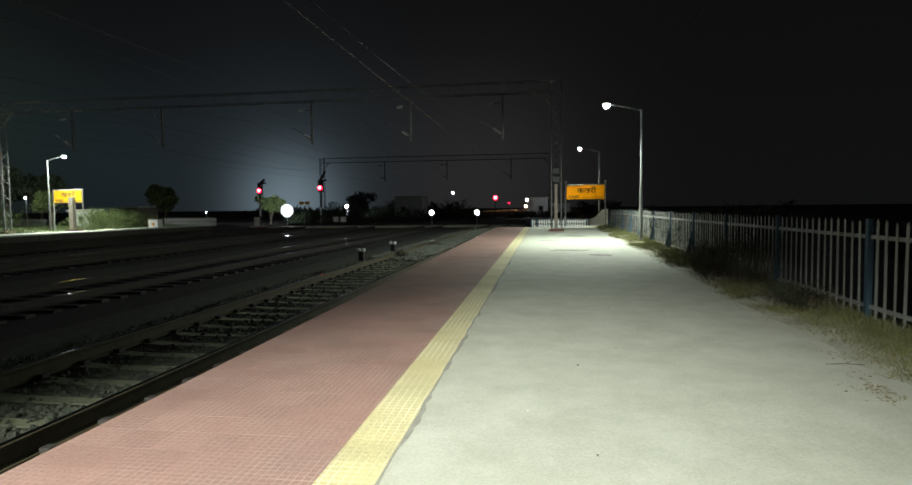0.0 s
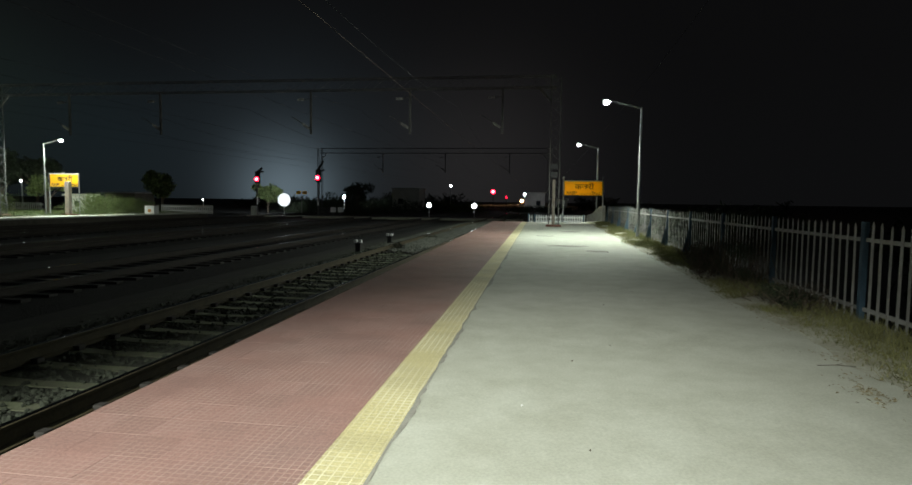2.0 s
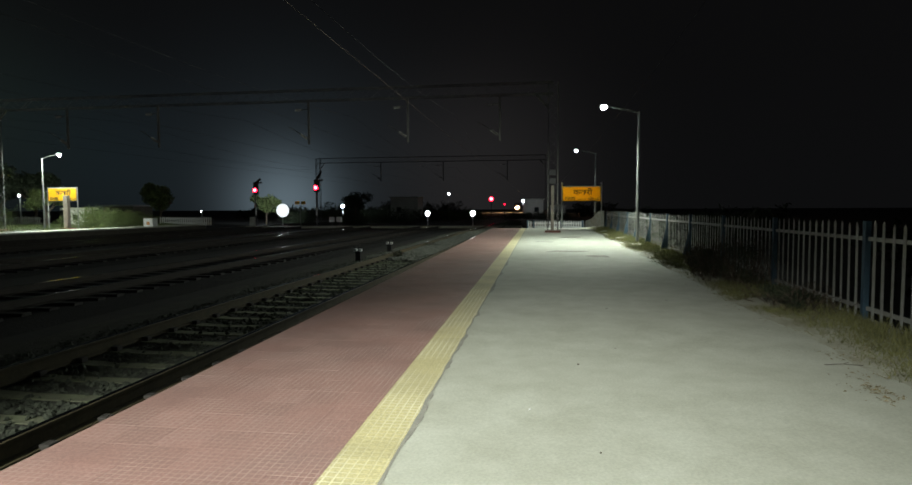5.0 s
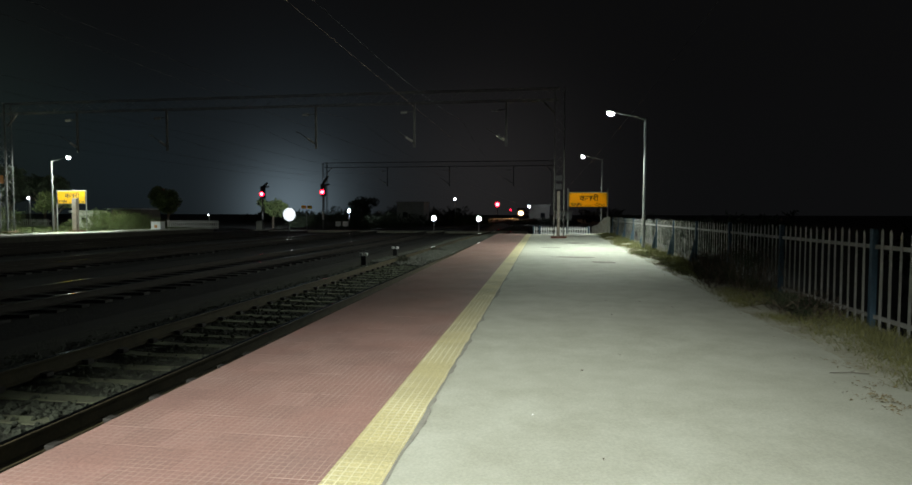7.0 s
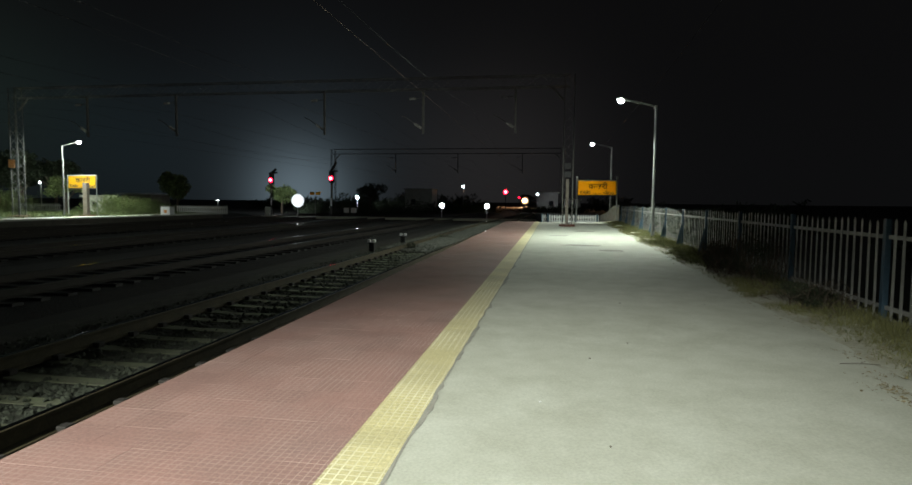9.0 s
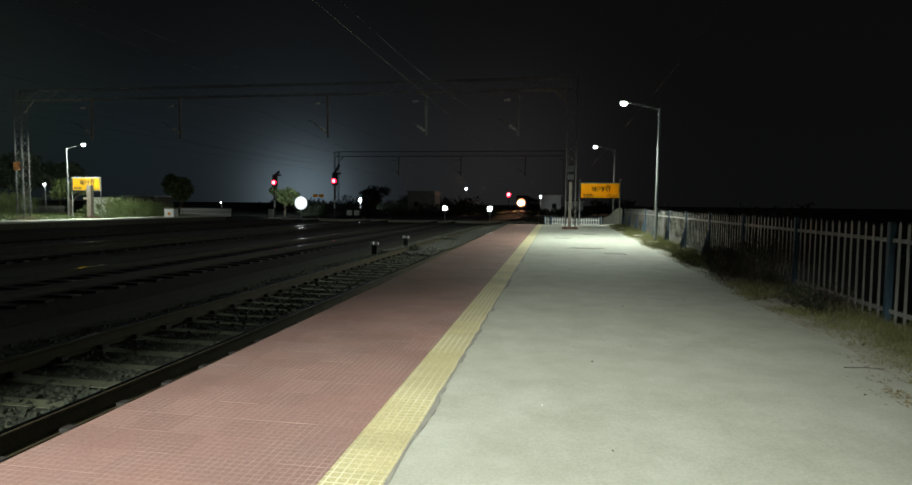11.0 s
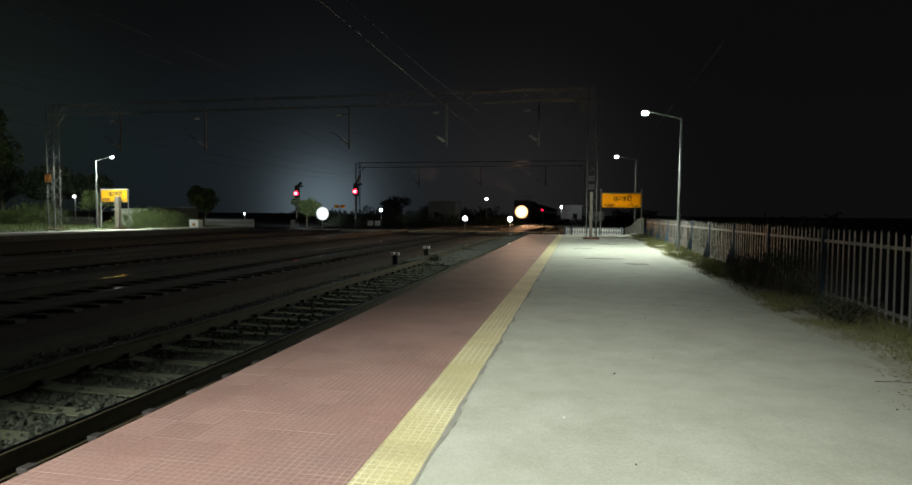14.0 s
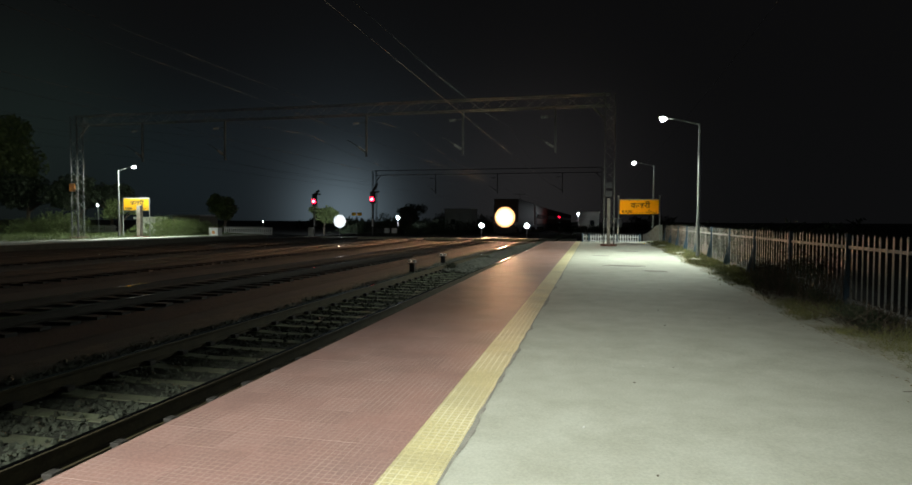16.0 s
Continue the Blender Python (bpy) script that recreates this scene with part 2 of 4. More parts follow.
# Darker copy of the leaves, mostly for trees and scrub outside the lamplight.
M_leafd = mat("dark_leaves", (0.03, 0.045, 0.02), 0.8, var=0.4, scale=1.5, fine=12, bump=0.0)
M_bark = mat("bark", (0.09, 0.07, 0.05), 0.95, var=0.3, scale=8, bump=0.6)
M_wall = mat("whitewashed_wall", (0.62, 0.62, 0.58), 0.9, var=0.15, scale=1, bump=0.1)
M_wire = mat("copper_wire", (0.20, 0.14, 0.10), 0.4, 0.9, var=0.15, bump=0.0)
M_ins = mat("porcelain_insulator", (0.5, 0.48, 0.44), 0.1, var=0.1)
M_train = mat("train_side_paint", (0.16, 0.05, 0.04), 0.5, var=0.2, scale=1, bump=0.05)
M_loco = mat("locomotive_paint", (0.035, 0.03, 0.03), 0.5, var=0.2, scale=1, bump=0.05)
M_glass = mat("dark_glass", (0.02, 0.025, 0.03), 0.08, var=0.1, bump=0)
G_lamp = glow("led_lamp_glow", (0.90, 1.0, 0.96), 180)
G_lamp2 = glow("white_lamp_glow", (0.86, 0.93, 1.0), 14)
G_red = glow("red_signal_glow", (1.0, 0.004, 0.03), 8)
G_redc = glow("red_signal_core", (1.0, 0.30, 0.34), 6)
G_glare = glow("glare_disc_glow", (0.90, 0.97, 1.0), 1.15)
G_flood = glow("flood_glow", (0.82, 0.94, 1.0), 60)
G_head = glow("headlight_halo", (1.0, 0.50, 0.20), 1.7)
G_headc = glow("headlight_glare", (1.0, 0.88, 0.62), 1.7)
G_bulb = glow("headlight_bulb", (1.0, 0.55, 0.28), 19000)
G_helper = glow("helper_lamp_glow", (0.85, 1.0, 0.85), 1000)

SLOPE = 0.0066          # the platform rises gently away from the camera


def top(y):
    return SLOPE * y


Y0, Y1 = -14.0, 38.5    # the platform's ends
XE, XYL, XYR, XR = -3.08, -1.225, -0.87, 2.95


def sheet(name, x0, x1, ya, yb, thick, material, parent=None, dz=0.0, nx=1, ny=1):
    bm = bmesh.new()
    g = [[[bm.verts.new((x0 + (x1 - x0) * i / nx, ya + (yb - ya) * j / ny, top(ya + (yb - ya) * j / ny) + dz - k * thick)) for k in (0, 1)] for j in range(ny + 1)] for i in range(nx + 1)]
    for i in range(nx):
        for j in range(ny):
            bm.faces.new([g[i][j][0], g[i + 1][j][0], g[i + 1][j + 1][0], g[i][j + 1][0]])
            bm.faces.new([g[i][j][1], g[i][j + 1][1], g[i + 1][j + 1][1], g[i + 1][j][1]])
    for j in range(ny):
        bm.faces.new([g[0][j][0], g[0][j + 1][0], g[0][j + 1][1], g[0][j][1]])
        bm.faces.new([g[nx][j][0], g[nx][j][1], g[nx][j + 1][1], g[nx][j + 1][0]])
    for i in range(nx):
        bm.faces.new([g[i][0][0], g[i][0][1], g[i + 1][0][1], g[i + 1][0][0]])
        bm.faces.new([g[i][ny][0], g[i + 1][ny][0], g[i + 1][ny][1], g[i][ny][1]])
    return link(name, bm, material, parent)


# ---- ground ----
GZ = -0.36
bm = bmesh.new()
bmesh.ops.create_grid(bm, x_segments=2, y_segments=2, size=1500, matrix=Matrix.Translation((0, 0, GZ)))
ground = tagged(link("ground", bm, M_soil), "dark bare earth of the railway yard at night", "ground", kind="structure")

# ---- platform ----
platform = tagged(sheet("platform", XYR, 3.4, Y0, Y1, 0.55, M_conc, dz=0.0, ny=30), "pale worn concrete railway platform surface", "platform", kind="structure")
base = sheet("platform_base", XE + 0.05, XYR, Y0, Y1, 0.5, M_cope, platform, dz=-0.045)
cope = sheet("edge_face", XE, XE + 0.05, Y0, Y1, 0.5, M_edge, platform, dz=-0.012, ny=40)
for v in cope.data.vertices:
    v.co.x += 0.02 * noise.noise(v.co * 1.7)


def tile_mesh(name, w, d, material):
    b = box(-w / 2 + 0.0006, w / 2 - 0.0006, -d / 2 + 0.0006, d / 2 - 0.0006, -0.04, 0.0)
    me = bpy.data.meshes.new(name)
    b.to_mesh(me)
    b.free()
    me.materials.append(material)
    return me


def tiles(parent, x0, x1, nx, material, name):
    """Tiles near the camera one by one, the far ones in one mesh."""
    w = (x1 - x0) / nx
    n_near = 280 // nx
    me = tile_mesh(name, w, 0.3, material)
    rng = random.Random(5)
    far = bmesh.new()
    for j in range(int((Y1 - Y0) / 0.3)):
        y = Y0 + 0.15 + 0.3 * j
        near = 2.4 < y < 2.4 + 0.3 * n_near
        for i in range(nx):
            x = x0 + (i + 0.5) * w
            dz = rng.uniform(-0.0005, 0.0005)
            if near:
                o = new(name, me)
                o.parent = parent
                o.matrix_basis = pose(x, y, top(y) + dz, math.degrees(SLOPE) + rng.uniform(-0.04, 0.04), rng.uniform(-0.04, 0.04), 0)
            else:
                box(x - w / 2 + 0.0015, x + w / 2 - 0.0015, y - 0.1485, y + 0.1485, top(y) - 0.04, top(y) + dz, far)
    tagged(link(name + "_rest", far, material, parent), kind="stuff")


# ---- tracks ----
def rail_profile():
    """Half widths by height: foot, web, head (a 60 kg rail)."""
    pts = [(0.075, 0.0), (0.075, 0.012), (0.012, 0.035), (0.010, 0.125), (0.034, 0.135), (0.036, 0.165), (0.028, 0.172)]
    return pts + [(-x, z) for x, z in reversed(pts)]


def rail(parent, path, off, side_mat):
    """A rail along the path (x, y), off to its side."""
    prof = rail_profile()
    bm = bmesh.new()
    rings = []
    for i, (x, y) in enumerate(path):
        a, b = Vector(path[max(0, i - 1)]), Vector(path[min(len(path) - 1, i + 1)])
        d = (b - a).normalized()
        nrm = Vector((d.y, -d.x))
        rings.append([bm.verts.new((x + nrm.x * (off + px), y + nrm.y * (off + px), RZ - 0.172 + pz)) for px, pz in prof])
    k = len(prof)
    for r, s in zip(rings, rings[1:]):
        for i in range(k):
            f = bm.faces.new([r[i], r[(i + 1) % k], s[(i + 1) % k], s[i]])
            f.material_index = 1 if i in (6,) else 0
    bm.faces.new(rings[0])
    bm.faces.new(list(reversed(rings[-1])))
    return part("rail", bm, [side_mat, M_head], parent)


RZ = -0.115
LX, LZ = -29.75, 0.25   # the edge and top of the opposite platform
GAUGE = 1.743


def sleeper_mesh(material):
    bm = bmesh.new()
    rows = []
    for x, w, h in ((-1.37, 0.12, 0.0), (-0.72, 0.125, -0.003), (-0.35, 0.11, -0.014), (0.35, 0.11, -0.014), (0.72, 0.125, -0.003), (1.37, 0.12, 0.0)):
        rows.append([bm.verts.new(p) for p in ((x, -w - 0.02, -0.2), (x, -w + 0.02, h), (x, w - 0.02, h), (x, w + 0.02, -0.2))])
    for r, s in zip(rows, rows[1:]):
        for i in range(3):
            bm.faces.new([r[i], s[i], s[i + 1], r[i + 1]])
    bm.faces.new(list(reversed(rows[0])))
    bm.faces.new(rows[-1])
    me = bpy.data.meshes.new("sleeper")
    bm.to_mesh(me)
    bm.free()
    me.materials.append(material)
    return me


SLEEPER, SLEEPER_D = sleeper_mesh(M_sleep), sleeper_mesh(M_sleepd)


def path_x(path, y):
    for (xa, ya), (xb, yb) in zip(path, path[1:]):
        if ya <= y <= yb:
            return xa + (xb - xa) * (y - ya) / (yb - ya)
    return path[-1][0]


def track(path, label, last, clips=0.0):
    t = thing("railway_track", (0, 0, 0), label, "railway track", "tracks of the yard", "structure")
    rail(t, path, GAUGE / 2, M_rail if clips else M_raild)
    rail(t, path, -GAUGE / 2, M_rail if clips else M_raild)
    rng = random.Random(len(path) + int(last))
    y = -3.85
    cl = bmesh.new()
    while y < last:
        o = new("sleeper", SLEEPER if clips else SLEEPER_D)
        o.parent = t
        o.matrix_basis = pose(path_x(path, y), y, RZ - 0.182 + rng.uniform(-0.008, 0.006), 0, 0, rng.uniform(-1.2, 1.2))
        if y < clips:
            for s in (-1, 1):
                for k in (-1, 1):
                    x = path_x(path, y) + s * GAUGE / 2 + k * 0.10
                    box(x - 0.045, x + 0.045, y - 0.05, y + 0.05, RZ - 0.185, RZ - 0.125, cl, bevel=0.012)
        y += 0.6
    if clips:
        tagged(part("rail_clips", cl, M_clip, t), kind="stuff")
    else:
        cl.free()
    # ballast shoulder under the track
    lift = 0.03 if clips else 0.0
    bm = bmesh.new()
    rows = []
    for x, yy in path:
        rows.append([bm.verts.new((x + dx, yy, z)) for dx, z in ((-2.6, GZ + 0.01), (-1.75, RZ - 0.235 + lift), (1.75, RZ - 0.235 + lift), (2.6, GZ + 0.01))])
    for r, s in zip(rows, rows[1:]):
        for i in range(3):
            bm.faces.new([r[i], r[i + 1], s[i + 1], s[i]])
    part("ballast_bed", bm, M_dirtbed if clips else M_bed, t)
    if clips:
        # dark strip added for the shade beside the platform edge; hides the sleeper ends
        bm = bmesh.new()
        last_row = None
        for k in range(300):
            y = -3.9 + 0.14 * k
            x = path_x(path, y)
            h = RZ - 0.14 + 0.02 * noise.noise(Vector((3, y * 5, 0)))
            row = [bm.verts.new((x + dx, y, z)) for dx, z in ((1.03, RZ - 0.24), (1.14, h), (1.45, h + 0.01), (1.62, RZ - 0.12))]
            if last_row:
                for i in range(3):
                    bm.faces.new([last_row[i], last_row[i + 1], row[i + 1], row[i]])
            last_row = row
        part("trench_shade_strip", bm, M_bed, t)
    return t


def ease(u):
    u = min(1, max(0, u))
    return u * u * (3 - 2 * u)


X1, X2, X3, X4, X5 = -4.665, -10.4, -16.95, -23.9, -27.9
path1 = [(X1 + 0.9 * ease((y - 40) / 34) - 6.6 * ease((y - 76) / 84), y) for y in [-4, 10, 25] + list(range(36, 170, 3))]


def main_x(y):
    """The main line bends slightly away far down the yard."""
    return X2 - 2.0 * max(0.0, (y - 170) / 234) ** 1.6


path2 = [(main_x(y), y) for y in [-4, 20, 60, 120] + list(range(170, 560, 20))]
path3 = [(X3, y) for y in (-4, 60, 400)]
path4 = [(X4, y) for y in (-4, 60, 400)]
path5 = [(X5, y) for y in (-4, 60, 400)]
track(path1, "railway track with concrete sleepers and rusty rails beside the platform", 90, clips=40)
track(path2, "main line track in ballast coloured dark for the unlit yard, with shiny rail heads", 60)
track(path3, "dark middle track with shiny rail heads", 50)
track(path4, "dark far track with shiny rail heads", 50)
track(path5, "dark track beside the opposite platform", 50)


# ---- platform lamps ----
def street_lamp(x, y, z0, side, watts, label, h=5.0, tilt=15, size=140, glowmat=None, blend=0.5, ahead=0.0, paint=None):
    """A tapered pole with an arm towards the tracks and a flat LED head."""
    t = thing("street_lamp", (x, y, z0), label, "street lamp", "platform lamps")
    part("pole", rod((0, 0, 0), (0, 0, h), 0.07, 0.04, 12), paint or M_pole, t)
    part("base_plate", box(-0.2, 0.2, -0.2, 0.2, 0, 0.03, bevel=0.008), M_conc, t)
    part("arm", tube([(0, 0, h - 0.06), (side * 0.3, 0, h + 0.04), (side * 1.1, 0, h + 0.22)], 0.024), paint or M_pole, t)
    head = part("lamp_head", box(-0.2, 0.17, -0.09, 0.09, -0.03, 0.04, bevel=0.02), M_dull, t)
    head.matrix_basis = pose(side * 1.25, 0, h + 0.25, 0, -side * 9, 0)
    part("lens", ball((side * 1.29, 0, h + 0.205), 0.125, seg=14, squash=(0.95, 0.85, 0.8)), glowmat or G_lamp, t, smooth=True)
    li = bpy.data.lights.new("lamp_light", "SPOT")
    li.energy, li.color, li.spot_size, li.spot_blend, li.shadow_soft_size = watts, (0.90, 1.0, 0.88), radians(size), blend, 0.12
    o = new("lamp_light", li)
    e = Vector((x + side * 1.27, y, z0 + h + 0.06))
    o.matrix_basis = look(e, e + Vector((side * math.tan(radians(tilt)), ahead, -1)))
    return t


LAMP = "lit LED street lamp on a galvanised pole by the platform fence"
street_lamp(3.68, 23.5, top(23.5), -1, 2600, LAMP, size=164, blend=0.4, tilt=34, ahead=0.06)
street_lamp(3.76, 42.0, -0.1, -1, 2200, LAMP, h=5.38, size=158, blend=1.0, tilt=30, ahead=-0.25)


# ---- steel picket fence along the platform ----
def picket_mesh(w, h, d, name, material):
    bm = bmesh.new()
    out = [(-w / 2, 0), (w / 2, 0), (w / 2, h - w * 0.9), (0, h), (-w / 2, h - w * 0.9)]
    a = [bm.verts.new((0, x, z)) for x, z in out]
    b = [bm.verts.new((d, x, z)) for x, z in out]
    bm.faces.new(list(reversed(a)))
    bm.faces.new(b)
    for i in range(5):
        bm.faces.new([a[i], a[(i + 1) % 5], b[(i + 1) % 5], b[i]])
    me = bpy.data.meshes.new(name)
    bm.to_mesh(me)
    bm.free()
    me.materials.append(material)
    return me


def fence_base(y):
    return -0.085


FX = 4.06
fence = thing("fence", (FX, 0, 0), "grey painted steel picket fence with blue posts along the platform", "fence")
pk = picket_mesh(0.052, 1.42, 0.006, "picket", M_pick)
rng = random.Random(3)
posts = [8.12 + 2.96 * k for k in range(-2, 11)]
for y in posts:
    z = fence_base(y)
    part("post", box(-0.035, 0.035, y - 0.035, y + 0.035, z - 0.3, z + 1.43, bevel=0.006), M_blue, fence, "blue painted steel post")
    g = bmesh.new()
    gv = [g.verts.new(p) for p in ((-0.04, y - 0.006, z), (-0.27, y - 0.006, z - 0.02), (-0.04, y - 0.006, z + 0.95), (-0.04, y + 0.006, z), (-0.27, y + 0.006, z - 0.02), (-0.04, y + 0.006, z + 0.95))]
    for f in ((0, 1, 2), (5, 4, 3), (0, 3, 4, 1), (1, 4, 5, 2), (2, 5, 3, 0)):
        g.faces.new([gv[i] for i in f])
    if y > 16:
        part("brace_plate", g, M_blue, fence, "blue triangular brace plate")
    else:
        g.free()
for y0, y1 in zip(posts, posts[1:]):
    for h in (0.25, 1.125):
        part("rail", box(0.0, 0.035, y0 + 0.036, y1 - 0.036, h - 0.03, h + 0.02), M_pick, fence)
    for k in range(1, 15):
        y = y0 + (y1 - y0) * k / 15
        o = new("picket", pk)
        o.parent = fence
        o.matrix_basis = pose(-0.008, y, fence_base(y) + rng.uniform(-0.02, 0.02), rng.uniform(-1.2, 1.2), 0, rng.uniform(-4, 4))

# a sheet metal end panel that joins the two fences
bm = bmesh.new()
pv = [(x - FX, y, z) for x, y, z in [(3.05, 41.2, -0.1), (4.06, 39.2, -0.1), (4.06, 39.2, 1.36), (3.75, 39.8, 1.30), (3.4, 40.5, 0.85), (3.05, 41.2, 0.66)]]
fa = [bm.verts.new(p) for p in pv]
fb = [bm.verts.new((x + 0.02, y + 0.02, z)) for x, y, z in pv]
bm.faces.new(fa)
bm.faces.new(list(reversed(fb)))
for i in range(6):
    bm.faces.new([fa[i], fb[i], fb[(i + 1) % 6], fa[(i + 1) % 6]])
part("corner_sheet", bm, M_pick, fence, "pale sheet metal sloping down at the fence corner")

# white pickets across the platform's end
cross = thing("picket_fence", (0.05, 43.2, -0.03), "low white picket fence with blue posts closing the platform end", "fence")
pw = picket_mesh(0.075, 0.62, 0.02, "picket", M_white)
n = 23
for k in range(n + 1):
    x = -0.86 + 3.86 * k / n
    o = new("picket", pw)
    o.parent = cross
    o.matrix_basis = pose(x, 0, 0.06, 0, rng.uniform(-1, 1), 90)
for x in (-0.93, -0.5, 1.45, 2.95):
    part("post", box(x - 0.05, x + 0.05, -0.05, 0.05, GZ, 0.72, bevel=0.01), M_blue, cross, "blue post")
for h in (0.2, 0.48):
    part("rail", box(-0.9, 3.0, 0.01, 0.04, h - 0.03, h + 0.03), M_white, cross)
part("low_wall", box(-3.0, 3.6, 0.06, 0.3, GZ, 0.07, bevel=0.01), M_conc, cross)


# ---- station name boards ----
def name_board(at, w, h, z0, label, finials=True):
    t = thing("station_sign", at, label, "station sign")
    for s in (-1, 1):
        part("post", rod((s * (w / 2 + 0.04), 0, 0), (s * (w / 2 + 0.04), 0, z0 + h + (0.16 if finials else 0.03)), 0.045 if finials else 0.03, seg=12), M_galv if finials else M_pole, t)
        if finials:
            part("finial", ball((s * (w / 2 + 0.04), 0, z0 + h + 0.2), 0.065, seg=10), M_white, t, "white ball finial", True)
    part("panel", box(-w / 2 + 0.02, w / 2 - 0.02, -0.015, 0.015, z0 + 0.02, z0 + h - 0.02), M_sign, t, "yellow painted panel")
    for z in (z0, z0 + h):
        part("frame_bar", box(-w / 2, w / 2, -0.03, 0.03, z - 0.03, z + 0.03, bevel=0.006), M_galv if z > z0 else M_dark, t)
    for s in (-1, 1):
        part("frame_bar", box(s * w / 2 - 0.025, s * w / 2 + 0.025, -0.028, 0.028, z0 + 0.03, z0 + h - 0.03), M_dark, t)
    text("lettering", "\u0915\u091c\u0930\u0940", 0.50 * h, M_black, t, (0.03 * w, -0.019, z0 + h * 0.60), bold=0.006, sx=1.15)
    text("lettering", "KAJRI", 0.27 * h, M_black, t, (-0.30 * w, -0.019, z0 + h * 0.19), bold=0.004, sx=1.05)
    text("lettering", "\u06a9\u062c\u0631\u06cc", 0.27 * h, M_black, t, (0.31 * w, -0.019, z0 + h * 0.21), bold=0.004)
    bm = bmesh.new()
    for k in range(7):
        x = (-0.09 + 0.03 * k) * w
        box(x, x + 0.016 * w, -0.0185, -0.0152, z0 + h * 0.11, z0 + h * 0.14, bm)
    part("small_print", bm, M_black, t, "row of tiny unreadable print")
    return t


name_board((2.585, 38.3, 0.1), 2.36, 0.92, 1.86, "yellow station name board with black lettering on two galvanised posts")
name_board((-32.2, 36.6, 0.25), 2.16, 0.9, 1.9, "yellow station name board on the opposite platform", finials=False)


# ---- overhead line portal ----
def lattice(name, a, b, w, d, cells, parent, material, side=Vector((0, 1, 0)), chord=0.05, web=0.03):
    """A four-chord lattice girder from a to b."""
    a, b = Vector(a), Vector(b)
    ax = (b - a).normalized()
    v = ax.cross(side).normalized()
    u = side
    bm = bmesh.new()
    cs = [u * (sx * w / 2) + v * (sy * d / 2) for sx, sy in ((-1, -1), (1, -1), (1, 1), (-1, 1))]
    for c in cs:
        bar(a + c, b + c, chord, bm)
    for k in range(cells):
        p, q = a.lerp(b, k / cells), a.lerp(b, (k + 1) / cells)
        for i in range(4):
            c, e = cs[i], cs[(i + 1) % 4]
            if k % 2:
                c, e = e, c
            bar(p + c, q + e, web, bm, 0.008)
    return part(name, bm, material, parent)


def portal(y, xr, xl, z_top, drops, label, rust_base=True):
    t = thing("overhead_line_portal", (0, y, 0), label, "catenary portal")
    zb = z_top - 0.3
    for x, zg in ((xr, top(y) if rust_base else GZ), (xl, 0.25 if rust_base else GZ)):
        # left masts get a darker colour than the right, to stand as unlit silhouettes
        lattice("mast", (x, 0, zg), (x, 0, z_top), 0.45, 0.52, 16, t, M_dull if x < -5 else M_oldst)
        part("footing", box(x - 0.42, x + 0.42, -0.4, 0.4, zg - 0.1, zg + 0.1, bevel=0.03), M_rust, t, "red-brown painted footing")
        s = 1 if x < -5 else -1
        part("knee_brace", bar((x + s * 0.25, 0, z_top - 1.35), (x + s * 0.95, 0, z_top - 0.6), 0.09), M_oldst, t)
    lattice("beam", (xl, 0, zb), (xr, 0, zb), 0.45, 0.6, 44, t, M_oldst)
    for x in drops:
        part("drop_arm", bar((x, 0, zb - 0.3), (x, 0, zb - 2.75), 0.1), M_oldst, t)
        part("stay_tube", tube([(x, 0, zb - 0.75), (x - 0.45, 0, zb - 0.78)], 0.022), M_oldst, t)
        part("bracket_tube", tube([(x, 0, zb - 2.5), (x - 0.95, 0, zb - 1.85), (x - 1.2, 0, zb - 1.75)], 0.022), M_oldst, t)
        for c, e in (((x - 0.12, 0, zb - 2.42), (x - 0.45, 0, zb - 2.2)), ((x - 0.45, 0, zb - 0.78), (x - 0.75, 0, zb - 0.8))):
            bm = bmesh.new()
            for k in range(5):
                p = Vector(c).lerp(Vector(e), k / 4)
                q = Vector(c).lerp(Vector(e), k / 4 + 0.1)
                rod(p, q, 0.075, seg=10, bm=bm)
            part("insulator", bm, M_ins, t)
    return t


near_portal = portal(33.0, 0.685, -33.6, 8.3, (-2.2, -7.35, -13.15, -22.5, -28.5), "tall steel lattice portal carrying the overhead wires across the tracks")
part("cable_trunk", box(0.58, 0.74, -0.36, -0.28, 0.12, 2.75, bevel=0.02), M_cope, near_portal, "grey steel cable trunking")
for zz in (2.85, 3.3):
    part("isolator_box", box(0.46, 0.84, -0.45, -0.28, zz, zz + 0.3, bevel=0.03), M_dark, near_portal, "dark isolator box")
part("notice_box", box(-33.85, -33.45, -0.42, -0.32, 3.35, 3.85, bevel=0.02), mat("orange_plate", (0.7, 0.25, 0.05), 0.5), near_portal, "small orange number plate")
portal(74.0, 0.9, -28.3, 8.05, (-4.0, -12.0, -20.0), "distant steel lattice portal over the tracks", False)

# an unseen portal added behind the camera carries an added floodlight that lights the near platform
portal(-8.0, 0.685, -33.6, 8.3, (-2.2, -7.35, -13.15), "unseen steel lattice portal added behind with a floodlight on its beam")
fl = thing("floodlight", (-4.9, -7.55, 7.35), "unseen platform floodlight added under the portal beam", "floodlight")
part("bracket", bar((0, -0.3, 0.38), (0, -0.05, 0.1), 0.05), M_dark, fl)
part("housing", box(-0.25, 0.25, -0.1, 0.1, -0.18, 0.18, bevel=0.03), M_dark, fl)
